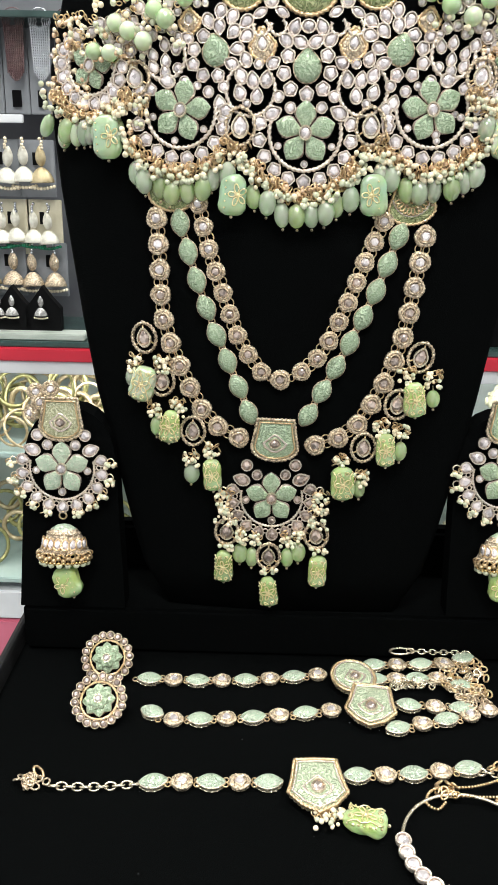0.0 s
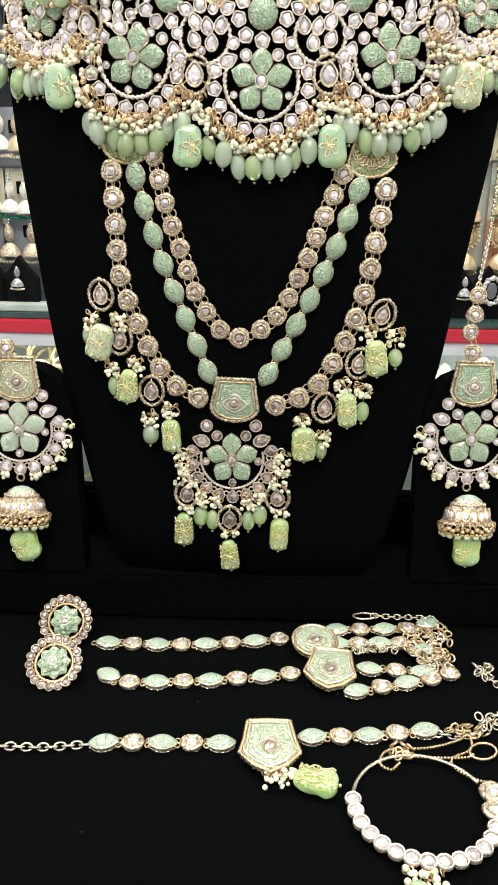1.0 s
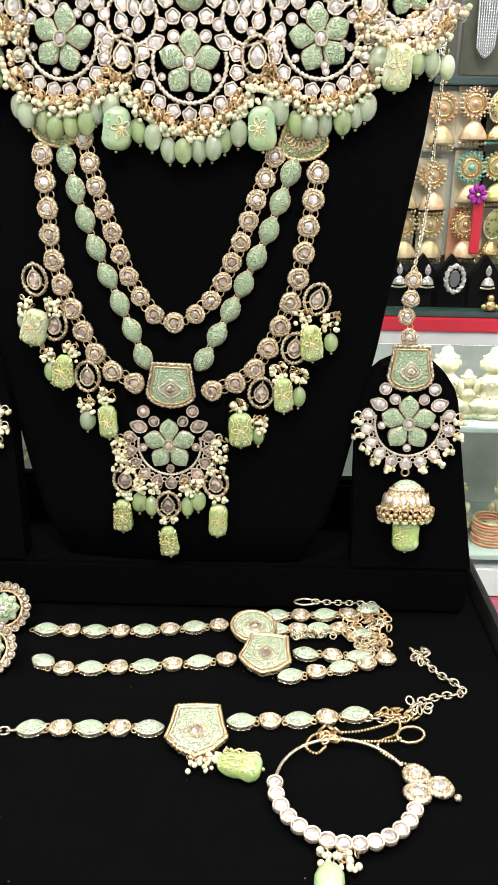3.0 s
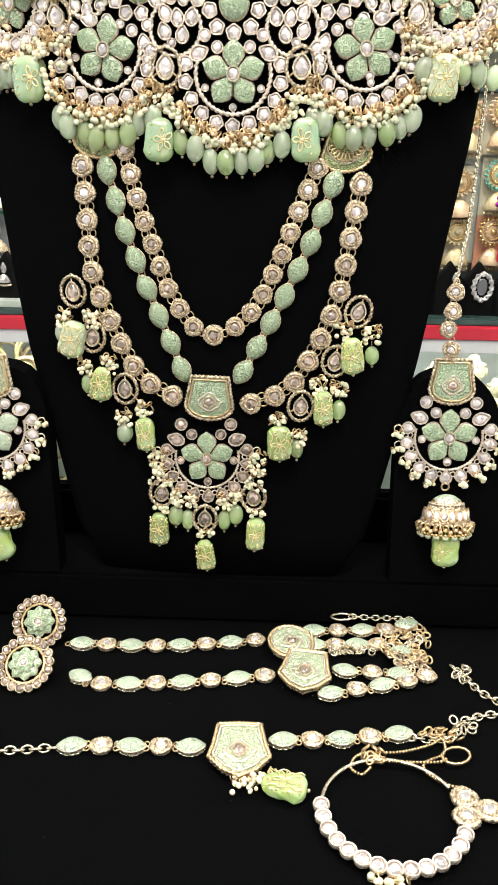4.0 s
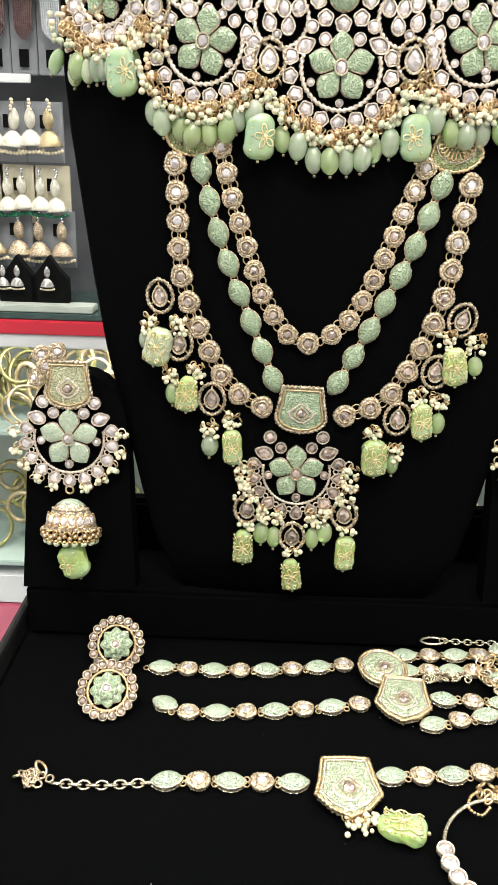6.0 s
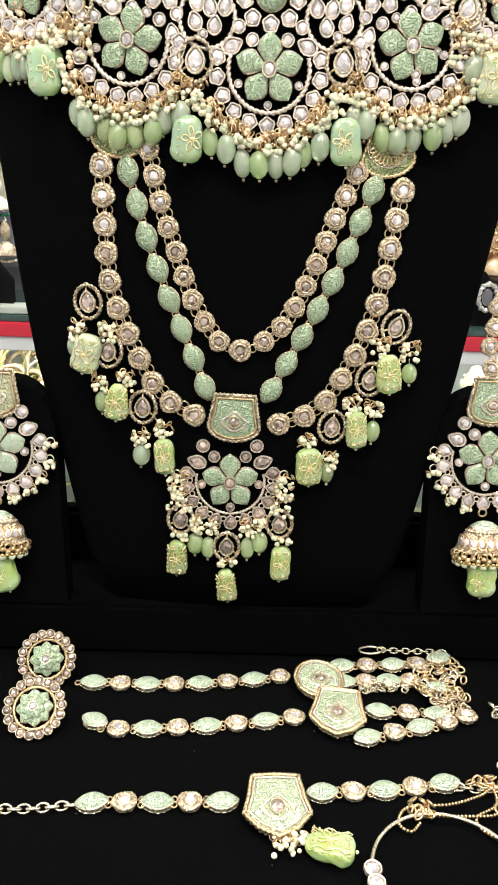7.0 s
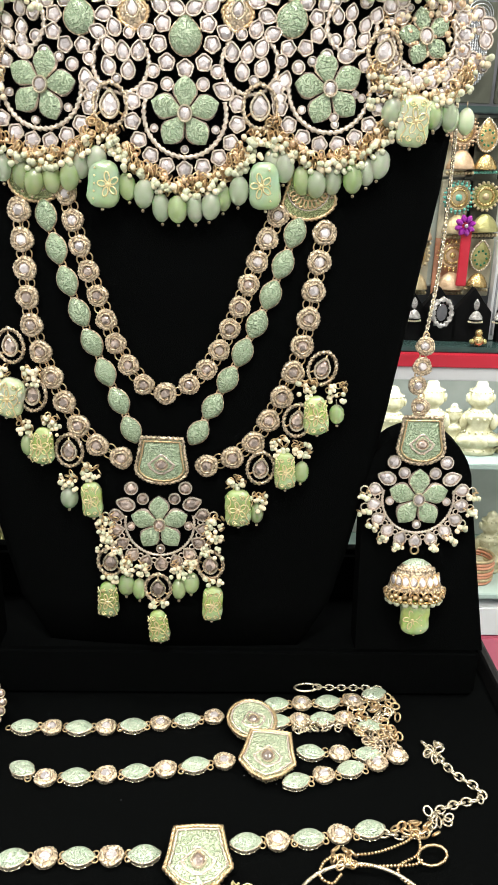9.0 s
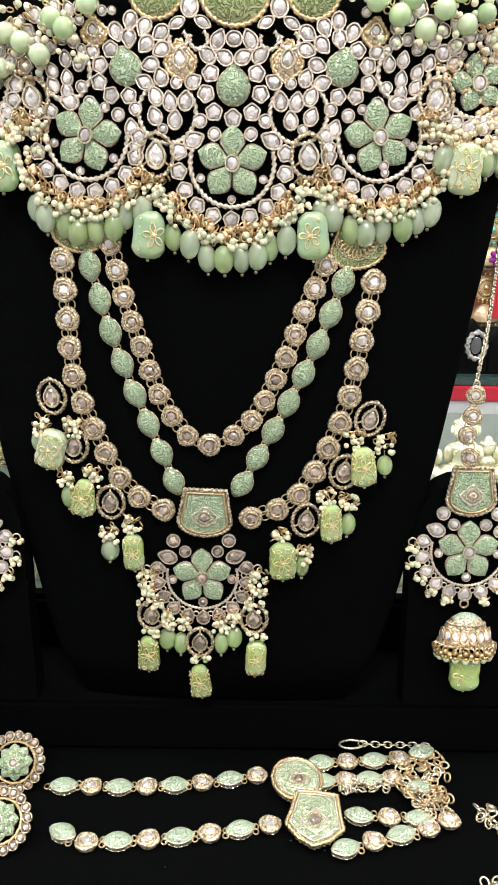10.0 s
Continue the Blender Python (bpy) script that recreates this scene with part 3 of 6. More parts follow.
block("floor", -1.8, 1.9, -1.6, 1.6, -1.05, -1.0, FLOOR_TILE, label="grey tiled shop floor", category="floor")
block("ceiling", -1.8, 1.9, -1.6, 1.6, 1.6, 1.65, PAINT, label="plain white painted shop ceiling", category="ceiling")
block("wall_north", -1.8, 1.9, 1.5, 1.6, -1.0, 1.6, PAINT, label="plain white painted wall behind the shelves", category="wall")
block("wall_south", -1.8, 1.9, -1.6, -1.5, -1.0, 1.6, REFLECTION_GREY, label="unseen grey shop wall, toned for the crystals to reflect", category="wall")
block("wall_west", -1.9, -1.8, -1.6, 1.6, -1.0, 1.6, PAINT, label="plain white painted shop wall", category="wall")
block("wall_east", 1.9, 2.0, -1.6, 1.6, -1.0, 1.6, PAINT, label="plain white painted shop wall", category="wall")

for lx, ly in ((-0.55, -0.85), (0.6, -0.85), (0.03, -0.35), (-0.6, 0.55), (0.7, 0.55)):
    lt = thing("ceiling_light", (lx, ly, 1.6), "square white ceiling light panel, switched on", "ceiling light", "ceiling lights")
    block("frame", lx - 0.2, lx + 0.2, ly - 0.2, ly + 0.2, 1.575, 1.598, LAMINATE, 0.004, parent=lt)
    block("diffuser", lx - 0.18, lx + 0.18, ly - 0.18, ly + 0.18, 1.568, 1.574, GLOW, parent=lt)
    lamp = new("panel_lamp", bpy.data.lights.new("panel_lamp", "AREA"))
    lamp.data.size, lamp.data.energy, lamp.data.color = 0.34, LAMP_POWER, (0.98, 0.965, 0.87)
    lamp.matrix_basis = look((lx, ly, 1.56), (lx, ly, 0))

# counter under the case
counter = thing("shop_counter", (CX, 0.2, -1.0), "narrow white laminate display plinth with a glass top", "counter")
block("body", -0.112, 0.184, 0.07, 0.42, -1.0, -0.06, LAMINATE, 0.004, parent=counter)
block("glass_top", -0.118, 0.190, 0.06, 0.43, -0.058, -0.046, GLASS_EDGE, 0.002, parent=counter)

# ---- the black case, bust and pads ----
case = thing("jewellery_case", (CX + 0.004, 0.26, -0.044), "open black velvet-lined jewellery case with a raised leatherette rim", "jewellery case")
X0, X1, Y0, Y1 = -0.117, 0.189, 0.09, 0.435
block("floor_lining", X0, X1, Y0, Y1, -0.03, 0.0, VELVET, 0.003, parent=case)
block("back_step", -0.1135, 0.1785, 0.372, Y1 - 0.002, 0.0005, 0.0272, VELVET, 0.002, parent=case)
block("base", X0 - 0.004, X1 + 0.004, Y0 - 0.004, Y1 + 0.004, -0.044, -0.0301, LEATHERETTE, 0.003, parent=case)


def rim_mesh(length):
    """A side wall with a sloping inner face and a rounded top."""
    bm = bmesh.new()
    prof = [(0.0, -0.0302), (0.0, 0.006), (-0.0006, 0.0078), (-0.002, 0.0085), (-0.004, 0.0078), (-0.0045, 0.006), (-0.0045, -0.0302)]
    a = [bm.verts.new((x, 0, z)) for x, z in prof]
    b = [bm.verts.new((x, length, z)) for x, z in prof]
    for i in range(len(prof)):
        k = (i + 1) % len(prof)
        bm.faces.new((a[i], a[k], b[k], b[i]))
    bm.faces.new(a), bm.faces.new(list(reversed(b)))
    return finish(bm, "rim", LEATHERETTE, smooth=False)


part("rim", rim_mesh(Y1 - Y0), case, Matrix.Translation((X0 - 0.0005, Y0, 0)))
part("rim", rim_mesh(Y1 - Y0), case, Matrix.Translation((X1 + 0.005, Y0, 0)))
part("rim", rim_mesh(X1 - X0 + 0.0098), case, pose(X1 + 0.0048, Y0 - 0.0048, 0, 0, 0, 90))


def bust_mesh():
    """Velvet bust: wide at the shoulders, narrow at its foot, closing to a neck above."""
    bm = bmesh.new()
    rows = [(0.0275, 0.066), (0.05, 0.080), (0.075, 0.0869), (0.11, 0.0948), (0.144, 0.1018), (0.18, 0.1076), (0.213, 0.113), (0.244, 0.1182), (0.275, 0.1217), (0.30, 0.1221), (0.33, 0.113), (0.36, 0.090), (0.385, 0.065), (0.41, 0.054), (0.45, 0.050), (0.475, 0.046)]
    rings = []
    n = 24
    for z, half in rows:
        ring = []
        neck = max(0.0, (z - 0.33)) * 0.35
        low = 0.002 * max(0.0, min(1.0, (0.16 - z) / 0.06))
        half -= low
        for i in range(n + 1):
            s = i / n * 2 - 1
            x = CX - 0.0065 + low + half * (0.967 if s > 0 else 1.0) * math.sin(s * math.pi / 2)
            y = chest_y(x, z) + neck + (0.004 if s > 0 else 0.016) * max(0.0, abs(s) - 0.86) / 0.14
            ring.append(bm.verts.new((x, y, z)))
        for i in range(n, -1, -2):
            s = i / n * 2 - 1
            x = CX - 0.0065 + low + half * (0.94 if s > 0 else 0.97) * math.sin(s * math.pi / 2)
            depth = 0.055 - 0.02 * s * s
            ring.append(bm.verts.new((x, chest_y(CX - half, z) + neck + 0.012 + depth, z)))
        rings.append(ring)
    for a, b in zip(rings, rings[1:]):
        for i in range(len(a)):
            k = (i + 1) % len(a)
            bm.faces.new((a[i], a[k], b[k], b[i]))
    bm.faces.new(rings[0]), bm.faces.new(rings[-1])
    return finish(bm, "velvet_bust", VELVET)


solo("velvet_bust", bust_mesh(), Matrix.Identity(4), "black velvet necklace bust standing in the open case", "necklace bust")
solo("velvet_back_board", box_mesh("velvet_back_board", 0.28, 0.012, 0.0295, VELVET, 0.003), pose(CX + 0.002, 0.425, 0.0275), "low black velvet board behind the bust", "display board")


def pad_mesh(low_left, low_right, half, z1, extra=0.0):
    """A sloping earring pad with a rounded top."""
    bm = bmesh.new()
    pts = [(low_left, 0.0275), (low_right, 0.0275)]
    for k in range(13):
        a = math.pi * k / 12
        pts.append(((half + (extra if math.cos(a) < 0 else 0.0)) * math.copysign(abs(math.cos(a)) ** 0.9, math.cos(a)), z1 - 0.028 + 0.028 * math.sin(a)))
    front, back = [], []
    for x, z in pts:
        front.append(bm.verts.new((x, 0.3835 + 0.13 * (z - 0.109), z)))
        back.append(bm.verts.new((x, 0.3835 + 0.13 * (z - 0.109) + 0.014, z)))
    bm.faces.new(front), bm.faces.new(list(reversed(back)))
    for i in range(len(pts)):
        k = (i + 1) % len(pts)
        bm.faces.new((front[i], front[k], back[k], back[i]))
    bmesh.ops.bevel(bm, geom=[e for e in bm.edges if len(e.link_faces) == 2 and e.calc_face_angle(0) > 1.2], offset=0.0012, segments=2, affect="EDGES")
    return finish(bm, "earring_pad", VELVET, smooth=False)


solo("earring_pad", pad_mesh(-0.0250, 0.0385, 0.0262, 0.1375, -0.0008), Matrix.Translation((0.1410, 0, 0)), "black velvet earring pad with a rounded top", "earring pad", "earring pads")
solo("earring_pad", pad_mesh(-0.0285, 0.0285, 0.0240, 0.1362), Matrix.Translation((-0.0860, 0, 0)), "black velvet earring pad with a rounded top", "earring pad", "earring pads")


# ---- the collar necklace ----
choker = thing("collar_necklace", (CX, 0.39, 0.29), "wide collar necklace of pale crystals, mint enamel flowers and bead fringe", "necklace")
TAKEN = []


def ch(u, z, turn=0.0, proud=3.0):
    """A pose on the collar, which hangs a little askew."""
    if u < 0:
        return on_chest(0.978 * u - 1.0, z + 0.042 * u, proud, turn)
    return on_chest(0.985 * u - 1.0, z - 0.010 * u, proud, turn)


def arc_rope(parent, m, radius, a0, a1, r=0.75, sy=1.0):
    key = ("arc", radius, a0, a1, r, sy)
    pts = [(radius * math.cos(radians(a0 + (a1 - a0) * k / 24)), sy * radius * math.sin(radians(a0 + (a1 - a0) * k / 24))) for k in range(25)]
    return part("rope_border", rope_mesh(key, pts, False, r, RIM), parent, m)


def flower(parent, m, length, mat, gem_size=6.2, gem=None):
    for k in range(5):
        part("petal", petal_mesh(length, mat), parent, rot(m, 72 * k), "embossed mint enamel petal")
    kundan(parent, on(m, 0, 0, 1.6), "round", gem_size, gem_size * 1.12, SILVER, gem or STONE, 1.8)


def medallion(parent, u, z, turn, petals=14.2, arc=16.5, ring=21.3, count=11, start=169, stop=371, gem=None):
    m = ch(u, z, turn)
    flower(parent, m, petals, ENAMEL)
    arc_rope(parent, on(m, 0, 0), arc, start - 6, stop + 6, 0.95)
    for k in range(count):
        a = start + (stop - start) * k / (count - 1)
        kundan(parent, on(m, ring * math.cos(radians(a)), ring * math.sin(radians(a)), 0, a + 90 + RNG.uniform(-20, 20)), "pent", 7.2, 7.2, gem=gem)
    for a in (205, 270, 335):
        kundan(parent, on(m, 13.6 * math.cos(radians(a)), 13.6 * math.sin(radians(a)), 0), "round", 3.6, 3.6)
    for k in range(5):
        a = radians(90 + turn + 72 * k)
        for r, w in ((3.5, 4.6), (7.5, 4.6), (11.0, 3.6), (13.6, 1.6)):
            TAKEN.append((u + r * petals / 14.2 * math.cos(a), z + r * petals / 14.2 * math.sin(a), w))
    for k in range(24):
        a = radians(start + turn + (stop - start) * k / 23)
        TAKEN.append((u + ring * math.cos(a), z + ring * math.sin(a), 3.6))
        TAKEN.append((u + (arc - 1) * math.cos(a), z + (arc - 1) * math.sin(a), 2.5))


def strut_mesh():
    def make():
        bm = bmesh.new()
        tube(bm, [(3.0, 0, 0.6), (6.4, 0, 0.6)], 0.45, False, 6)
        return finish(bm, "strut", GOLD)
    return cached(("strut",), make)


def ringed_drop(parent, m, w=8.4, h=11.5, gem=None):
    """A drop stone within a corded oval."""
    kundan(parent, m, "drop", w, h, SILVER, gem, 1.8)
    pts = [(x * 1.58, y * 1.48 + (0.4 if y > 0.49 * h else 0)) for x, y in loop_of("round", w, h, 24)]
    part("rope_border", rope_mesh(("drop", w, h), pts, True, 0.8, ROSE), parent, m)
    for a in (90, 215, 325):
        part("strut", strut_mesh(), parent, rot(m, a))


for side in (-1, 0, 1):
    medallion(choker, 58.2 * side, 271 + 11.6 * abs(side), 12 * side)


def gem_at(u, z, kind, w, h, turn=0.0, proud=3.0):
    kundan(choker, ch(u, z, turn, proud), kind, w, h)
    TAKEN.append((u, z, 0.5 * max(w, h) - 0.4))


# one half of the field between the motifs, mirrored: place, outline, width, height, turn
ABOUT_MIDDLE = [
    (6.2, 315.4, "drop", 6.2, 8.2, -25), (3.6, 309.3, "drop", 6.2, 8.0, 60), (10.2, 310.3, "drop", 6.2, 8.2, 50),
    (8.9, 303.8, "pent", 7.2, 7.2, 10), (10.6, 296.6, "pent", 7.2, 7.2, 30), (7.4, 289.9, "pent", 7.2, 7.2, 0),
    (12.8, 286.9, "round", 5.8, 5.8, 0), (7.2, 282.0, "round", 5.6, 5.6, 0), (15.4, 279.9, "drop", 7.0, 9.0, -65)]
CUP_STONES = [
    (18.5, 294.2, "drop", 6.6, 8.0, -8), (24.7, 294.1, "drop", 6.4, 8.0, 10), (30.2, 296.2, "drop", 6.4, 8.2, 28),
    (22.7, 287.4, "drop", 6.4, 7.8, -5), (30.6, 289.0, "drop", 6.4, 7.8, 20), (27.4, 284.2, "round", 4.4, 4.4, 0),
    (15.6, 301.0, "drop", 6.2, 7.2, -60), (22.2, 300.8, "round", 5.0, 5.0, 0), (28.0, 302.8, "drop", 6.2, 7.6, 20)]
ABOUT_LEAF = [
    (28.0, 318.4, "drop"), (27.8, 312.6, "drop"), (33.8, 314.6, "drop"), (34.4, 320.7, "drop"), (39.7, 322.9, "drop"),
    (40.4, 317.0, "drop"), (45.4, 319.3, "drop"), (47.6, 313.2, "pent"), (51.9, 307.9, "pent"), (52.5, 301.8, "pent"),
    (47.8, 297.0, "pent"), (40.8, 296.6, "pent"), (34.6, 301.3, "drop"), (32.2, 307.4, "drop"), (38.2, 291.8, "round"),
    (45.2, 289.9, "round"), (39.9, 284.8, "drop"), (37.8, 278.0, "pent")]
OUTER_FIELD = [
    (59.6, 300.4, "round", 5.2, 5.2, 0), (56.4, 294.5, "round", 5.6, 5.6, 0), (64.6, 295.2, "drop", 6.8, 8.4, 80),
    (54.9, 312.8, "drop", 5.6, 6.4, 60), (59.2, 313.8, "round", 4.0, 4.0, 0), (62.2, 316.8, "drop", 5.6, 6.2, 0),
    (66.8, 317.6, "round", 5.2, 5.2, 0), (71.5, 315.0, "drop", 5.6, 6.6, 40), (75.6, 309.8, "drop", 5.8, 6.6, 20),
    (72.4, 291.8, "pent", 6.4, 6.4, 0)]
LEAF_U, LEAF_Z = 42.1, 306.4
gem_at(0, 315.6, "round", 7.0, 6.2)
gem_at(0, 287.6, "pent", 7.4, 7.4)
for side in (-1, 1):
    for u, z, kind, w, h, turn in ABOUT_MIDDLE + CUP_STONES + OUTER_FIELD:
        gem_at(u * side, z, kind, w, h, turn * -side, 3.0 + RNG.uniform(-0.3, 0.4))
    for u, z, kind in ABOUT_LEAF:
        toward = math.degrees(math.atan2(z - LEAF_Z, (u - LEAF_U) * side)) + 90
        w, h = {"drop": (6.2, 7.6), "pent": (6.8, 6.8), "round": (5.6, 5.6)}[kind]
        gem_at(u * side, z, kind, w, h, toward + RNG.uniform(-12, 12))
    medallion(choker, 101 * side if side < 0 else 96, 303.5, 14 * side, 11.0, 12.8, 16.6, 11)
    # drop between the medallions
    ringed_drop(choker, ch(30.2 * side, 274.6, 0, 4.2), 8.6, 11.0, STONE)
    TAKEN.append((30.2 * side, 274.6, 8.2))
    # corded cup round five stones, and its outer fellow
    arc_rope(choker, ch(25.8 * side, 290.2, 0, 2.6), 11.2, 132 if side > 0 else 108, 432 if side > 0 else 408, 0.9)
    TAKEN.append((25.8 * side, 290.2, 12.0))
    m = ch(66.0 * side, 305.8, -10 * side)
    arc_rope(choker, m, 10.0, 140, 400, 1.0)
    for x, y, t in ((-6.2, 2.2, 15), (-1.2, 4.6, 0), (-0.4, -2.2, 5), (5.2, 1.4, -15), (5.8, -3.8, -20), (0.6, -6.8, 0)):
        kundan(choker, on(m, x * side, y, 0, t * side), "drop", 5.4, 6.8)
    TAKEN.append((66.0 * side, 305.8, 9.8))
    # squared gilt bosses
    for u, z, w, h in ((20.6, 308.6, 11.6, 13.4), (54.0, 319.6, 9.6, 9.4)):
        m = ch(u * side, z, -6 * side)
        part("boss", dome_mesh("diamond", w, h, ROSE, 1.2, GOLD, "boss"), choker, m, "squared gilt boss")
        part("rope_border", rope_mesh(("boss", w), [(x * 1.02, y * 1.02) for x, y in loop_of("diamond", w + 0.5, h + 0.5)], True, 0.75, GOLD), choker, m)
        kundan(choker, on(m, 0, 0.5, 1.2), "drop", 0.5 * w, 0.56 * h, SILVER)
        TAKEN.append((u * side, z, 0.55 * h))
    # leaf of the side panels
    m = ch(LEAF_U * side, LEAF_Z + 0.6, -14 * side)
    part("leaf", dome_mesh("drop", 13.0, 14.2, ENAMEL, 2.6, ROSE, "leaf"), choker, m, "embossed mint enamel leaf")
    TAKEN.append((LEAF_U * side, LEAF_Z, 7.8))
    m = ch(79.5 * side, 297.0, -12 * side, 4.5)
    ringed_drop(choker, m, 8.4, 9.8)
    TAKEN.append((79.5 * side, 297, 8.2))
    # upper shields with curls between them
    m = ch(30.0 * side, 332.5)
    part("shield", dome_mesh("round", 19.5, 18.5, ENAMEL_GOLD, 2.5, ROSE, "shield"), choker, m, "round mint enamel shield")
    part("rope_border", rope_mesh(("shield", 20), loop_of("round", 19.5, 18.5, 28), True, 0.9, GOLD), choker, m)
    kundan(choker, on(m, 0, 2, 2.5), "round", 7.0, 8.0, SILVER)
    TAKEN.append((30.0 * side, 332.5, 10.5))
    gem_at(17.0 * side, 327.0, "round", 7.4, 8.2)
    for t in (-1, 1):
        gem_at((17.0 + 4.9 * t) * side, 321.6, "marquise", 4.6, 7.6, 62 * t * side)
        arc_rope(choker, ch((17.4 + 3.9 * t) * side, 315.6, 0, 3.4), 3.4, 150, 420, 0.8)
        TAKEN.append(((17.4 + 3.9 * t) * side, 315.6, 4.2))
m = ch(0, 332)
part("shield", dome_mesh("round", 26, 24, ENAMEL_GOLD, 2.8, ROSE, "shield"), choker, m, "round mint enamel shield")
part("rope_border", rope_mesh(("shield", 26), loop_of("round", 26, 24, 32), True, 0.95, GOLD), choker, m)
kundan(choker, on(m, 0, 3, 2.8), "round", 8.0, 9.5, SILVER)
TAKEN.append((0, 332, 13.4))
m = ch(0, 299.2)
part("leaf", dome_mesh("drop", 13.4, 15.0, ENAMEL, 2.8, ROSE, "leaf"), choker, m, "embossed mint enamel leaf")
TAKEN.append((0, 299.2, 8.0))


def inside(u, z):
    if z > 338 - 0.0018 * u * u or abs(u) > 122 or z > 346:
        return False
    if any((u - c) ** 2 + (z - d) ** 2 < 21.5 ** 2 for c, d in ((0, 271), (-58.2, 282.6), (58.2, 282.6), (-101, 303), (96, 303))):
        return True
    return z > 283 + 0.0006 * u * u


# the outer wings, close-set with smaller crystals, and a few rounds in the gaps of the middle
for radius, tries, edge in ((2.8, 7000, 70), (2.3, 7000, 62), (1.8, 7000, 50), (1.4, 5000, 64), (1.5, 700, 0)):
    for _ in range(tries):
        u, z = RNG.uniform(-122, 122), RNG.uniform(250, 340)
        if abs(u) >= edge and inside(u, z) and all((u - a) ** 2 + (z - b) ** 2 > (radius + c - 0.2) ** 2 for a, b, c in TAKEN):
            TAKEN.append((u, z, radius))
            kind = RNG.choice(("pent", "hex", "drop", "drop", "round")) if radius > 2 else "round"
            size = 2 * radius * (1.22 if kind in ("pent", "hex") else 1.14)
            kundan(choker, ch(u, z, RNG.uniform(-60, 60), 2.6 + RNG.uniform(0, 0.8)), kind, size, size * (1.18 if kind == "drop" else 1.0))


def loop_fringe_mesh(size, count, seed):
    """A crowded band of small gold loops hanging below a medallion, in one piece."""
    def make():
        pick = random.Random(seed)
        bm = bmesh.new()
        for _ in range(count):
            a, r = radians(pick.uniform(208, 332)), pick.uniform(23.8, 31.0) * size
            turn = Matrix.Rotation(pick.uniform(-1.2, 1.2), 3, "X") @ Matrix.Rotation(pick.uniform(-1.2, 1.2), 3, "Y")
            here = Vector((r * math.cos(a), r * math.sin(a), pick.uniform(-0.5, 3.0)))
            tube(bm, [here + turn @ Vector((1.35 * math.cos(q), 1.7 * math.sin(q), 0)) for q in [2 * math.pi * k / 9 for k in range(9)]], 0.36, True, 4)
        return finish(bm, "loop_fringe", GOLD)
    return cached(("loop_fringe", size, seed), make)


# fringe of loops, pearls and hanging beads below the medallions
MEDALS = ((0, 271, 1.0), (-58.2, 282.6, 1.0), (58.2, 282.6, 1.0), (-101, 303.5, 0.85), (96, 303.5, 0.85))
for number, (cu, cz, scale) in enumerate(MEDALS):
    lf = part("loop_fringe", loop_fringe_mesh(scale, 170, number), choker, ch(cu, cz, 0, 3.0), "crowded band of small gold loops")
    made = 0
    while made < (120 if scale == 1 else 80):
        a = radians(RNG.uniform(194, 346))
        r = RNG.uniform(25.0, 33.0) * scale
        u, z = cu + r * math.cos(a), cz + r * math.sin(a) * 0.98
        if any((u - p) ** 2 + (z - q) ** 2 < w * w for p, q, w in ((30.2, 274, 11.0), (-30.2, 274, 11.0), (0, 271, 24.5), (58.2, 282.6, 24.5), (-58.2, 282.6, 24.5), (79, 297, 8), (-79, 297, 8))):
            made += 0.2
            continue
        made += 1
        outer = r > 28.0 * scale
        mat = (MINT_PEARL, PEARL, MINT_PEARL)[int(made) % 3] if outer else (PEARL, LUSTRE, LUSTRE)[int(made) % 3]
        part("pearl", bead_mesh((1.35, 1.1, 1.5)[int(made * 7) % 3] if outer else 1.25, mat), choker, ch(u, z, 0, RNG.uniform(6, 9.5) if outer else RNG.uniform(3, 6)))
    count = 8 if scale == 1 else 6
    for k in range(count):
        a = radians(231 + 78 * k / (count - 1) + RNG.uniform(-1.6, 1.6))
        r = (36.0 + RNG.uniform(-1.5, 1.5)) * scale
        if abs(cu) > 90 and k in (0, count - 1):
            continue
        mat = JADE if (k * 7 + int(abs(cu))) % 3 else JADE_DEEP
        if -90 < cu < -20 and 1 < k < 6:
            mat = JADE_DEEP
        oval(choker, ch(cu + r * math.cos(a), cz + r * math.sin(a) * 0.99, RNG.uniform(-12, 12), 4.6 + 1.4 * (k % 2)), 8.4 if k % 2 else 7.6, 12.2 if k % 3 else 11.4, mat)
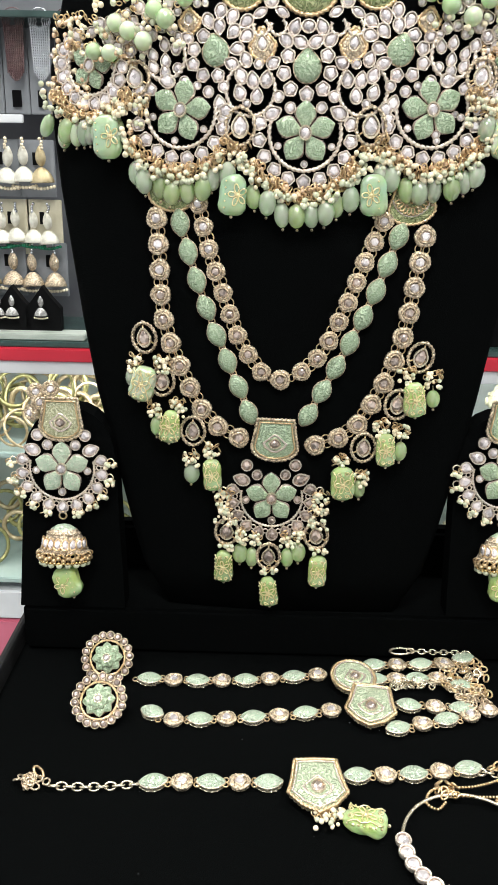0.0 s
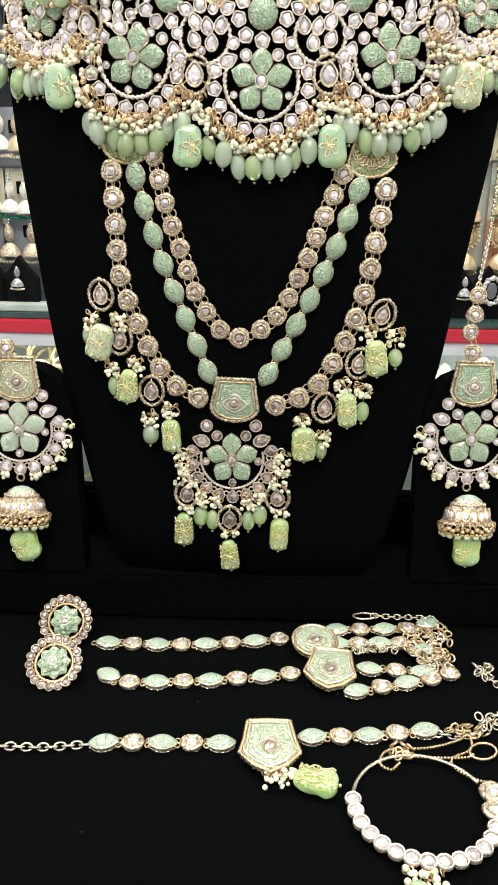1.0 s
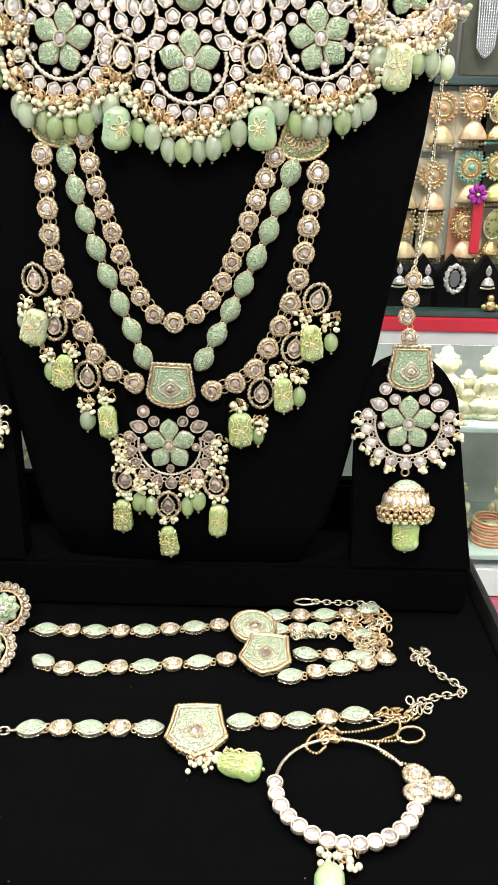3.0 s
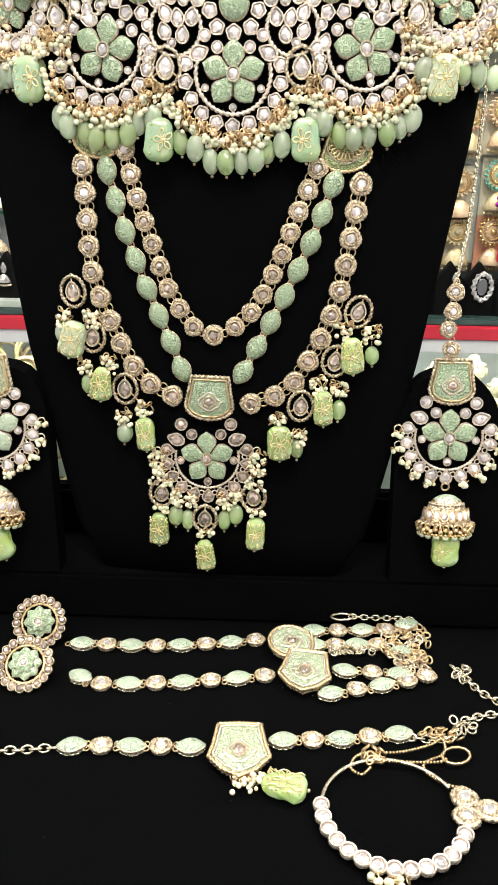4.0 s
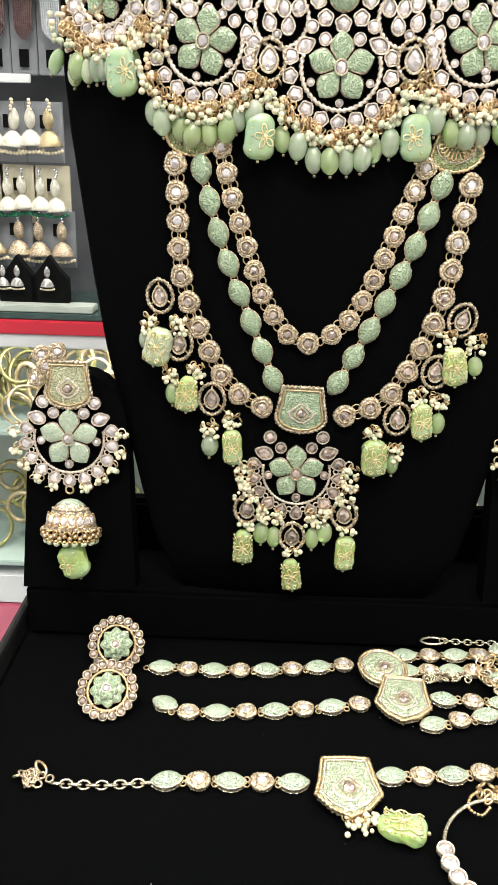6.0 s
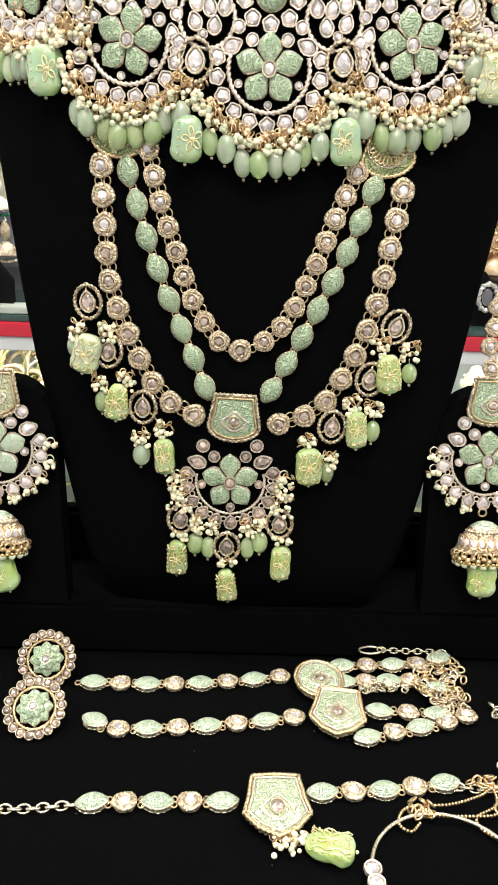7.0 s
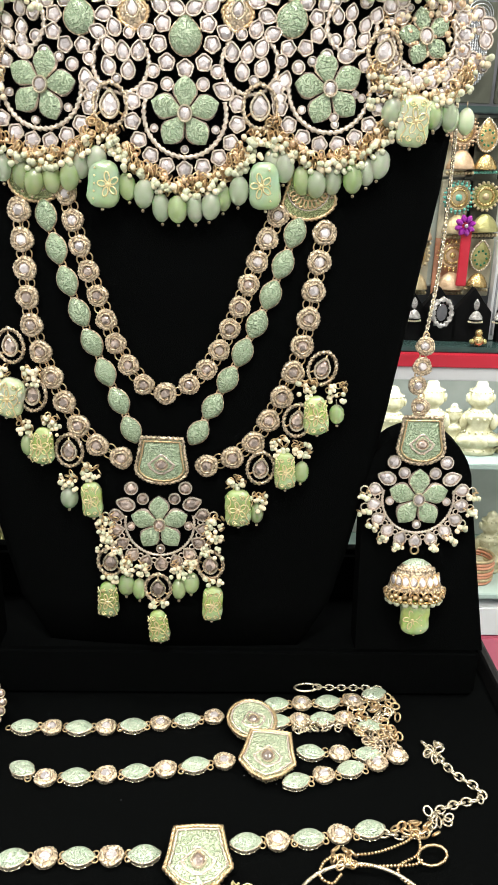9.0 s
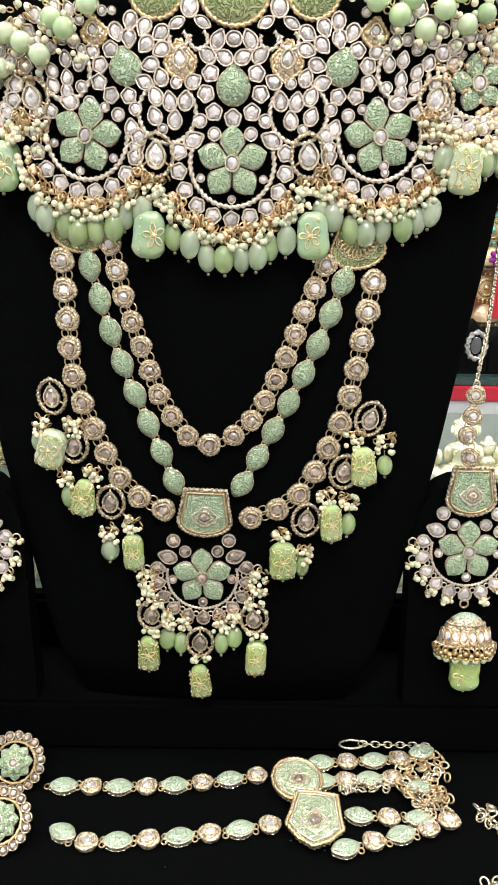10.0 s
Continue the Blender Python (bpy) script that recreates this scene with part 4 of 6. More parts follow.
for side in (-1, 1):
    carved(choker, ch(32.9 * side, 244.6, 4 * side, 7), 13.4, 18.6, 0.14, JADE_MINT, 0.2 if side < 0 else -0.12)
    pearl_cluster(choker, ch(31.5 * side, 263.0, 0, 4), 20, 12, 9)
    pearl_cluster(choker, ch(31.5 * side, 266.0, 0, 2.5), 8, 12, 4, 1.1, (PEARL, LUSTRE), 10)
    carved(choker, ch(92.5 * side, 271.5, -4 * side, 8), 13.6, 19.5, 0.12, JADE_MINT if side < 0 else JADE_MILK, 0.24 if side < 0 else 0.0)
    pearl_cluster(choker, ch(89 * side, 288, 0, 5), 18, 16, 8)
    # bead bunches at the collar's upper corners
    drop = 0.0 if side > 0 else -9.0
    for k, (u, z, r) in enumerate(((62, 325, 4.3), (72, 320.5, 4.2), (79, 328, 4.2), (67, 331, 4.0), (53, 329.5, 4.0), (88, 323, 3.9), (95, 327, 3.8), (85, 334, 4.0))):
        part("round_bead", bead_mesh(r, JADE_MILK if k % 3 else JADE_BRIGHT, 16, 12), choker, ch((u + (2 if side < 0 else 0)) * side, z + drop * (u - 50) / 22, 0, 9))
    pearl_cluster(choker, ch(78 * side, 340 + drop, 0, 7), 50, 46, 26, 1.5, (PEARL, MINT_PEARL, PEARL), 24)
    pearl_cluster(choker, ch(98 * side, 328 + drop, 0, 6), 20, 28, 14, 1.4, (PEARL, LUSTRE, MINT_PEARL), 10)
    rim = 112 if side < 0 else 106
    for z0, n in ((326, 30), (314, 36), (301, 40), (291, 34)):
        pearl_cluster(choker, ch(rim * side, z0, 0, 1.5), n, 22, 13, 1.3, (PEARL, LUSTRE, PEARL), n // 2)
    pearl_cluster(choker, ch(86 * side, 312, 0, 1.5), 26, 14, 12, 1.2, (PEARL, LUSTRE), 20)
    pearl_cluster(choker, ch(78 * side, 288, 0, 4), 22, 9, 12, 1.3, (PEARL, MINT_PEARL, PEARL), 12)
    for k in range(3):
        oval(choker, ch((103 + 6.7 * k) * side, 274 - 0.6 * k, RNG.uniform(-8, 8), 4.0), 7.2, 11.0, (JADE, JADE_MILK, JADE_MILK)[k])
oval(choker, ch(-126.5, 278.5, -35, 4.0), 7.0, 12.5, JADE_BRIGHT)


# ---- the long three-strand necklace ----
haar = thing("three_strand_necklace", (CX - 0.01, 0.376, 0.13), "long three-strand necklace of mint enamel and crystal links with pendants", "necklace")


def strand(points, count):
    """Even places along a strand from its fan to the middle, as (place, height, direction)."""
    line = curve_through(points, 12)
    total = sum((b - a).length for a, b in zip(line, line[1:]))
    out = along(line, False, total / (count - 1))[:count]
    return [(p.x, p.y, math.degrees(math.atan2(q.y - p.y, q.x - p.x))) for p, q in zip(out, out[1:] + [2 * out[-1] - out[-2]])]


INNER = {-1: [(-50, 238.9), (-44.9, 217.9), (-38, 197.7), (-30.7, 177.3), (-25.1, 167.7), (-18.5, 159.2)],
         1: [(37.7, 232.6), (30.1, 214.4), (22.9, 194.8), (14.2, 175.1), (8.5, 166.2), (1.3, 159.8)]}
GREEN = {-1: [(-58.8, 229.9), (-50.9, 203.5), (-41.1, 177.5), (-29.8, 151.7), (-24.4, 138.3)],
         1: [(45.2, 225.8), (35.9, 199.8), (24.4, 174.4), (12.1, 150.5), (5.5, 137.8)]}
OUTER = {-1: [(-70.3, 231.6), (-68.9, 206.7), (-67.3, 183), (-59.3, 160.7), (-48.3, 139.1), (-39.6, 129.9), (-29, 124.7)],
         1: [(57.8, 226), (54.4, 201.8), (50.4, 177), (42.2, 154), (29.6, 131.9), (20.9, 125.9), (9.6, 122)]}
# drops of the outer strand: stone, carved bead with its size, plain bead, two pearl bunches
DROPS = {-1: (((-77.0, 173.6, 8), (-77.0, 151.6, 12.0, 16.0, 0.1, -14), (-83.4, 153.7, 6.4, 8.8), (-81.0, 164.5), (-67.5, 165.0)),
              ((-68.0, 152.1, -8), (-63.3, 130.4, 10.8, 15.0, 0.34, -4), (-71.0, 129.2, 6.2, 9.2), (-71.3, 141.0), (-59.7, 143.0)),
              ((-52.4, 127.1, 0), (-41.8, 106.0, 8.6, 15.0, 0.0, 4), (-52.9, 105.1, 7.6, 9.4), (-52.7, 117.0), (-42.4, 122.0))),
         1: (((59.8, 168.0, -18), (57.5, 148.2, 10.8, 15.6, 0.18, 6), (67.4, 147.8, 6.4, 8.2), (52.8, 162.0), (66.3, 161.0)),
             ((49.8, 144.0, -8), (44.8, 122.0, 9.2, 15.4, 0.1, 3), (52.7, 120.4, 6.4, 9.2), (41.9, 136.0), (52.5, 134.0)),
             ((34.1, 121.4, -6), (24.1, 103.9, 11.2, 15.6, 0.05, 2), (32.9, 100.3, 6.0, 9.2), (22.7, 117.0), (33.3, 109.5)))}
for side in (-1, 1):
    for points, count, kind in ((INNER[side], 9, "inner"), (GREEN[side], 8, "green"), (OUTER[side], 11, "outer")):
        places = strand(points, count)
        for k, (x, z, d) in enumerate(places):
            m = on_chest(x, z, 2.0, RNG.uniform(-5, 5))
            if kind == "green":
                part("enamel_link", dome_mesh("lens", 9.6, 13.2, ENAMEL, 2.4, ROSE, "enamel_link"), haar, rot(m, d + 90 + RNG.uniform(-4, 4)), "mint enamel link")
            else:
                stone_link(haar, m, 9.8 if kind == "inner" else 11.0, STONE if k < 3 else STONE_DARK)
            if k + 1 < len(places):
                nx, nz, _ = places[k + 1]
                mx, mz = (x + nx) / 2, (z + nz) / 2
                for t in ((-2.0, 2.0) if kind != "green" else (0.0,)):
                    jump_ring(haar, on(on_chest(mx, mz, 1.6, d + 90), t, 0, 0), 1.9)
    # fan plates at the top
    m = on_chest(*((50.4, 240.5) if side > 0 else (-63.0, 244.5)), 1.5, 6 * side)
    part("fan_plate", dome_mesh("fan", 23, 19, ENAMEL_GOLD, 1.6, GOLD, "fan_plate"), haar, m, "fan-shaped mint and gold plate")
    part("rope_border", rope_mesh(("fan",), loop_of("fan", 22.4, 18.4), True, 0.8, GOLD), haar, m)
    for rr in (4.2, 9.0):
        arc_rope(haar, on(m, 0, 3.6, 1.4), rr, 185, 355, 0.45)
    for k in range(11):
        a = 196 + 14.8 * k
        part("scroll", ring_mesh(1.75, 0.36, GOLD, 0.5), haar, on(m, 6.7 * math.cos(radians(a)), 3.6 + 6.7 * math.sin(radians(a)), 2.5, a + 90))
    part("scroll", ring_mesh(1.6, 0.4, GOLD), haar, on(m, 0, 2.2, 2.4))
    for k, (stone_at, bead_at, oval_at, bunch_a, bunch_b) in enumerate(DROPS[side]):
        u, z, t = stone_at
        ringed_drop(haar, on_chest(u, z, 3.0, t), 7.8, 10.0, STONE_DARK)
        for n, (bu, bz) in enumerate((bunch_a, bunch_b)):
            pearl_cluster(haar, on_chest(bu, bz, 4.0), 17, 8, 8, 1.2, (PEARL, PEARL, MINT_PEARL), 10)
        u, z, w, h, taper, t = bead_at
        carved(haar, on_chest(u, z - 0.8, 6.5, t), round(w * 1.08, 2), round(h * 1.12, 2), taper, JADE_MILK if side < 0 and k == 0 else JADE_CARVED)
        u, z, w, h = oval_at
        oval(haar, on_chest(u, z - 0.6, 4.0, RNG.uniform(-5, 5)), round(w * 1.12, 2), round(h * 1.14, 2), JADE if side < 0 and k != 1 else JADE_DEEP)
m = on_chest(-9.0, 155.5, 2.0)
stone_link(haar, m, 10.6)
for side in (-1, 1):
    jump_ring(haar, on(m, 5.6 * side, 1.0, 0), 1.8)


def plate(parent, m, w, h, enamel, gem, shape="plate"):
    part("enamel_plate", dome_mesh(shape, w, h, enamel, 1.5, GOLD, "enamel_plate"), parent, m, "mint enamel plate")
    part("rope_border", rope_mesh((shape, w, h), [(x * 0.98, y * 0.98) for x, y in loop_of(shape, w, h)], True, 0.8, GOLD if enamel != ENAMEL else ROSE), parent, on(m, 0, 0, 0.4))
    part("diamond_frame", setting_mesh("diamond", 0.54 * w, 0.44 * h, RIM, 0.9), parent, on(m, 0, -0.06 * h, 1.6))
    part("inner_border", rope_mesh((shape, w, h, "inner"), [(x * 0.85, y * 0.85) for x, y in loop_of(shape, w, h)], True, 0.42, GOLD if shape == "plate" else RIM), parent, on(m, 0, 0, 1.5))
    kundan(parent, on(m, 0, -0.06 * h, 2.0), "drop", 6.6, 7.4 if shape == "home" else 5.6, SILVER, gem, 1.2)


def fan_pendant(parent, m, petals, arc, ring, gem, pearls=True, enamel=None):
    """Flower within a corded arc, ringed by stones, pearls at both sides."""
    flower(parent, m, petals, enamel or ENAMEL, 6.0, gem)
    arc_rope(parent, m, arc, 166, 374, 0.65)
    for k in range(11):
        a = 168 + 20.4 * k
        kundan(parent, on(m, ring * math.cos(radians(a)), ring * math.sin(radians(a)), 0, a - 90), "onion", 6.7, 7.8, RIM, gem)
    for k in range(10):
        a = radians(178.2 + 20.4 * k)
        part("loop", ring_mesh(1.2, 0.4, RIM), parent, on(m, (ring - 1.5) * math.cos(a), (ring - 1.5) * math.sin(a), 0.6))
    for s in (-1, 1):
        kundan(parent, on(m, 12.4 * s, 17.6), "round", 6.6, 6.6, RIM, gem)
        kundan(parent, on(m, 7.3 * s, 12.4), "round", 5.8, 5.8, RIM, gem)
        kundan(parent, on(m, 15.2 * s, 9.8, 0, -70 * s), "drop", 7.0, 9.2, RIM, gem)
        kundan(parent, on(m, 13.4 * s, -1.2), "round", 4.2, 4.2, RIM, gem)
    kundan(parent, on(m, 0, -12.6), "round", 4.4, 4.4, RIM, gem)
    for k in range(11):
        a = radians(174 + 192 * k / 10)
        if pearls and not 262 < math.degrees(a) < 278:
            c = on(m, (ring + 4.8) * math.cos(a), (ring + 4.0) * math.sin(a), 0.5)
            part("loop", ring_mesh(1.9, 0.42, SILVER), parent, on(c, 0, 1.2))
            pearl_cluster(parent, on(c, 0, 0.6), 6, 5.6, 3.0, 1.35, (PEARL, MINT_PEARL), 2)


plate(haar, on_chest(-10.7, 124.4, 3.0, -1), 24.0, 22.0, ENAMEL, STONE_DARK)
fan_pendant(haar, on_chest(-11.7, 93.4, 2.5, 2), 13.7, 16.0, 20.4, STONE_DARK, True)
for k, (x, z, bx, bz, w, h, taper) in enumerate(((-34.2, 74.2, -35.6, 56.4, 10.8, 17.4, 0.25), (-12.4, 61.4, -12.0, 43.2, 10.8, 16.4, 0.3), (11.9, 73.8, 13.3, 55.5, 9.6, 17.4, 0.0))):
    ringed_drop(haar, on_chest(x, z, 5.0, (-6, 0, 6)[k]), 7.6, 9.4, STONE_DARK)
    carved(haar, on_chest(bx, bz - 1.6, 6.0, (0, 6, -2)[k]), w, h, taper, JADE_CARVED)
    pearl_cluster(haar, on_chest(bx, bz + 11.5, 5.0), 9, 9, 3.5, 1.3, (MINT_PEARL, PEARL), 3)
for x, z, w in ((-27.4, 62.3, 7.6), (-21.2, 60.5, 6.4), (-2.7, 61.0, 6.4), (3.1, 64.2, 7.2)):
    oval(haar, on_chest(x, z - 0.6, 4.0), w * 1.1, 11.2, JADE_DEEP)
for s in (-1, 1):
    pearl_cluster(haar, on_chest(-12 + 12 * s, 75.5, 4.5), 24, 13, 8, 1.15, (MINT_PEARL, PEARL), 12)
    pearl_cluster(haar, on_chest(-11.5 + 24.5 * s, 97, 4.0), 28, 9, 20, 1.15, (PEARL, PEARL, MINT_PEARL), 16)


# ---- earrings ----
def jhumka(parent, m):
    """Bell of crystals with a bead skirt and a carved bead below; m at the bell's middle."""
    def bell():
        bm = bmesh.new()
        prof = [(1.2, 10.4), (3.8, 9.8), (6.6, 8.0), (9.2, 4.8), (11.4, 0.6), (12.8, -2.8), (13.3, -4.4), (12.6, -4.8), (11.0, -3.0)]
        n = 22
        rings = [[bm.verts.new((r * math.cos(2 * math.pi * i / n) * MM, y * MM, (r * 0.55 * math.sin(2 * math.pi * i / n) + 4.0) * MM)) for i in range(n)] for r, y in prof]
        for j, (a, b) in enumerate(zip(rings, rings[1:])):
            for i in range(n):
                f = bm.faces.new((a[i], a[(i + 1) % n], b[(i + 1) % n], b[i]))
                f.material_index = 0 if j < 2 else 1
        bm.faces.new(rings[0])
        return finish(bm, "bell", [ENAMEL_PALE, ROSE])
    b = part("bell", cached(("bell",), bell), parent, m, "domed jhumka bell of pale gold with a mint crown")
    for k in range(8):
        a = radians(197 + 20.8 * k)
        s = spin(on(m, 10.9 * math.cos(a), 0.6, 4.0 - 6.0 * math.sin(a)), -26, math.degrees(math.atan2(math.cos(a), -math.sin(a) * 1.4)))
        part("stone_setting", setting_mesh("drop", 4.9, 6.8, GOLD, 0.9), b, s)
        part("stone", crystal_mesh("drop", 4.9, 6.8, STONE, 0.6, 0.6), b, s)
    for y, r0, n in ((5.8, 8.5, 15), (-3.8, 13.2, 25)):
        for k in range(n):
            a = radians(180 + 180 * k / (n - 1))
            part("granule", bead_mesh(0.75, ROSE, 6, 5), b, on(m, r0 * math.cos(a), y, 4.0 - r0 * 0.55 * math.sin(a) + 0.3))
    for k in range(18):
        a = radians(180 + 180 * k / 17)
        x, z = 13.4 * math.cos(a), 4.0 - 8.0 * math.sin(a)
        part("gold_bead", bead_mesh(1.45, GOLD, 7, 5), b, on(m, x * 1.02, -6.2 - (k % 2) * 1.2, z))
        part("loop", ring_mesh(1.5, 0.4, GOLD), b, spin(on(m, x, -5.0, z), RNG.uniform(0, 60), RNG.uniform(-60, 60)))
        part("gold_bead", bead_mesh(1.15, BRIGHT_GOLD, 7, 5), b, on(m, x * 0.95, -9.0, z))
        if k % 2 == 0:
            part("pearl", bead_mesh(1.8, MINT_PEARL, 8, 6), b, on(m, x * 0.92, -10.2, z - 0.6))


def earring(label, plate_at, flower_at, bell_at, bead_at, bead_turn, enamel):
    e = thing("earring", on_pad(*flower_at).translation, label, "earring", "pair of earrings")
    plate(e, on_pad(*plate_at, 3.0), 22.5, 22.5, enamel, STONE_DARK)
    m = on_pad(*flower_at, 2.5)
    fan_pendant(e, m, 14.4, 16.9, 20.8, STONE, True, enamel if bead_turn == 0 else ENAMEL_PALE)
    part("ear_loop", ring_mesh(1.9, 0.5, GOLD), e, on(m, 0, -25.5, 1))
    jhumka(e, on_pad(*bell_at, 2.0))
    carved(e, on_pad(*bead_at, 7.0, bead_turn), 13.2, 17.0, -0.05, JADE_CARVED, -0.16)
    return e


right_ear = earring("mint flower chandelier earring with jhumka bell and straight support chain", (140.5, 133.6), (141.0, 105.8), (141.8, 66.9), (142.6, 48.2), 0, ENAMEL)
left_ear = earring("mint flower chandelier earring with jhumka bell and bunched support chain", (-89.2, 130.5), (-89.4, 104.8), (-88.4, 65.4), (-86.8, 44.4), 20, ENAMEL_SAND)
for x, z in ((139.0, 149.2), (136.7, 159.0), (138.4, 167.6), (139.3, 176.8)):
    jump_ring(right_ear, on_pad(x, z + 4.6, 3.0), 1.7)
    stone_link(right_ear, spin(on_pad(x, z, 3.0), 0, RNG.uniform(-35, 35)), 9.0, STONE)
part("support_chain", chain_mesh(("ear",), curve_through([(139.6, 392, 182.5), (141.2, 394, 192), (144.6, 400, 212), (147.0, 407, 245), (150.2, 421, 275), (149, 432, 318)], 12), 1.15, SILVER, 0.42), right_ear, Matrix.Identity(4), "fine twisted chain")
for x, z, t in ((-102.0, 144.6, 30), (-94.2, 146.1, 10), (-104.3, 133.6, -50), (-100.6, 139.2, 60)):
    stone_link(left_ear, spin(on_pad(x, z, 3.0), 0, t * 0.6), 9.2, STONE)


# ---- pieces lying in the tray ----
def gallery_mesh(kind, w, h):
    """A scalloped skirt of claws, which lifts a setting off the velvet."""
    def make():
        bm = bmesh.new()
        pts = [(p.x, p.y) for p in along(loop_of(kind, w, h, 20), True, 0.62)]
        rings = []
        for scale, z, deep in ((0.96, 0.2, 0.0), (0.97, -0.3, 0.10), (0.98, -1.2, 0.16), (0.96, -1.5, 0.04), (0.90, -1.6, 0.0), (0.86, -0.3, 0.0)):
            rings.append([bm.verts.new((x * (scale - deep * (i // 2 % 2)) * MM, y * (scale - deep * (i // 2 % 2)) * MM, z * MM)) for i, (x, y) in enumerate(pts)])
        for a, b in zip(rings, rings[1:]):
            for i in range(len(a)):
                bm.faces.new((a[i], a[(i + 1) % len(a)], b[(i + 1) % len(a)], b[i]))
        return finish(bm, "gallery", SILVER, smooth=False)
    return cached(("gallery", kind, w, h), make)


def tray_link(parent, x, y, kind, turn, z=0.0, w=12.8, h=9.4):
    m = on_tray(x, y, 2.0 + z, turn)
    if kind == "lens":
        m = spin(rot(m, 90), RNG.uniform(-4, 4))
        b = part("enamel_link", dome_mesh("lens", h, w, ENAMEL_PALE, 2.2, SILVER, "enamel_link"), parent, m, "pale mint enamel link")
        part("gallery", gallery_mesh("lens", h, w), b, m)
    else:
        m = m @ Matrix.Diagonal((1.0, 1.0, 0.85, 1.0))
        b = stone_link(parent, m, 10.2, STONE, ROSE)
        part("gallery", gallery_mesh("round", 9.2, 9.2), b, m)


def link_run(parent, x0, y0, x1, y1, count, first="lens", z=0.0, bow=0.0):
    for k in range(count):
        t = k / (count - 1)
        x, y = x0 + (x1 - x0) * t, y0 + (y1 - y0) * t + bow * math.sin(math.pi * t)
        turn = math.degrees(math.atan2(y1 - y0, x1 - x0)) + RNG.uniform(-5, 5)
        kind = ("lens", "round")[(k + (first != "lens")) % 2]
        tray_link(parent, x, y, kind, turn, z)
        if k + 1 < count:
            step = (x1 - x0) / (count - 1)
            for s in (-1.4, 1.4):
                jump_ring(parent, on_tray(x + step * 0.52, y + s, 2.2 + z, 0), 1.5)


def medal(parent, m):
    """Round flower medal: a ring of crystals about embossed enamel."""
    part("enamel_disc", dome_mesh("round", 11.0, 11.0, ENAMEL, 1.4, GOLD, "enamel_disc"), parent, m, "embossed mint enamel disc")
    part("rope_border", rope_mesh(("medal",), loop_of("round", 18.6, 18.6, 24), True, 0.6, GOLD), parent, m)
    for k in range(18):
        a = 2 * math.pi * k / 18
        kundan(parent, on(m, 12.0 * math.cos(a), 12.0 * math.sin(a), 0.3, math.degrees(a) - 90), "round", 4.5, 4.5, ROSE, STONE_DARK)
        part("spoke", bead_mesh(0.9, GOLD, 6, 4), parent, on(m, 9.2 * math.cos(a + 0.17), 9.2 * math.sin(a + 0.17), 0.2))
    for k in range(8):
        part("petal", petal_mesh(8.4, ENAMEL), parent, on(rot(m, 45 * k), 0, 0, 0.2))
    for k in range(8):
        part("inner_petal", petal_mesh(5.4, ENAMEL), parent, on(rot(m, 45 * k + 22.5), 0, 0, 2.0))
    kundan(parent, on(m, 0, 0, 3.4), "round", 4.6, 4.6, SILVER, STONE)


def hand_harness(label, mx, my, mz, tilt, run, home, tail, turn, shape="home"):
    h = thing("hand_chain", (mx * MM, my * MM, 0.002), label, "hand jewellery", "pair of hand chains")
    medal(h, spin(on_tray(mx, my, mz, 10), tilt, -6) @ Matrix.Scale(0.97, 4))
    wide, tall = (25, 27) if shape == "home" else (23, 24)
    link_run(h, *run)
    jump_ring(h, on_tray(run[0] - 7.5, run[1], 1.5), 1.6)
    plate(h, spin(on_tray(home[0], home[1] - 4.0, home[2] + 1.4, turn), 8), wide, tall, ENAMEL_PLATE, STONE_DARK, shape)
    part("gallery", gallery_mesh(shape, wide, tall), h, spin(on_tray(home[0], home[1] - 4.0, home[2] + 0.8, turn), 8))
    for x0, y0, x1, y1, n, first, z in tail:
        link_run(h, x0, y0, x1, y1, n, first, z)
    return h


back = hand_harness("mint enamel hand chain with round flower medal, lying behind its twin", -63.5, 350, 11.0, 56, (-41, 345.4, 47, 353.4, 8, "lens", 0.0, -3.4), (65, 350.8, 4.0), [(77, 359, 115, 362, 4, "lens", 3.0), (77, 349, 110, 351.5, 4, "lens", 1.0)], 18, "round")
front = hand_harness("mint enamel hand chain with round flower medal, lying before its twin", -61.5, 316.5, 9.0, 40, (-25, 312.8, 52, 323.4, 7, "round", 0.0, -1.8), (71.3, 326.3, 4.4), [(91, 328, 130, 326, 4, "lens", 1.0), (83, 310, 120, 321.5, 4, "lens", 1.0)], -8)
tray_link(front, -36, 318, "lens", -28)
tray_link(back, 126, 366, "lens", 15, 4.0)
tray_link(back, 121, 345.5, "lens", 0, 1.0)


def spill(parent, x0, x1, y0, y1, z0, count, mat):
    """A loose heap of short chain lying in loops."""
    for k in range(count):
        x, y = RNG.uniform(x0, x1), RNG.uniform(y0, y1)
        part("loose_loop", ring_mesh(2.1, 0.5, mat, 0.75), parent, spin(on_tray(x, y, 1.8 + z0 + RNG.uniform(0, 3), RNG.uniform(0, 180)), RNG.uniform(-50, 50), RNG.uniform(-50, 50)))


spill(back, 112, 136, 338, 365, 1, 34, SILVER)
spill(back, 110, 136, 334, 366, 1, 52, GOLD)
spill(front, 116, 132, 326, 340, 1, 26, ROSE)
spill(back, 84, 106, 344, 347.5, 0, 20, SILVER)
part("clasp_chain", chain_mesh(("clasp",), [(98, 369, 8), (106, 368.5, 8), (120, 368.5, 8), (128, 368, 8)], 2.3, SILVER), back, Matrix.Identity(4), "pale gold clasp chain")
part("clasp", ring_mesh(3.0, 0.6, SILVER, 2.0), back, on_tray(92.5, 368.5, 8, 4))

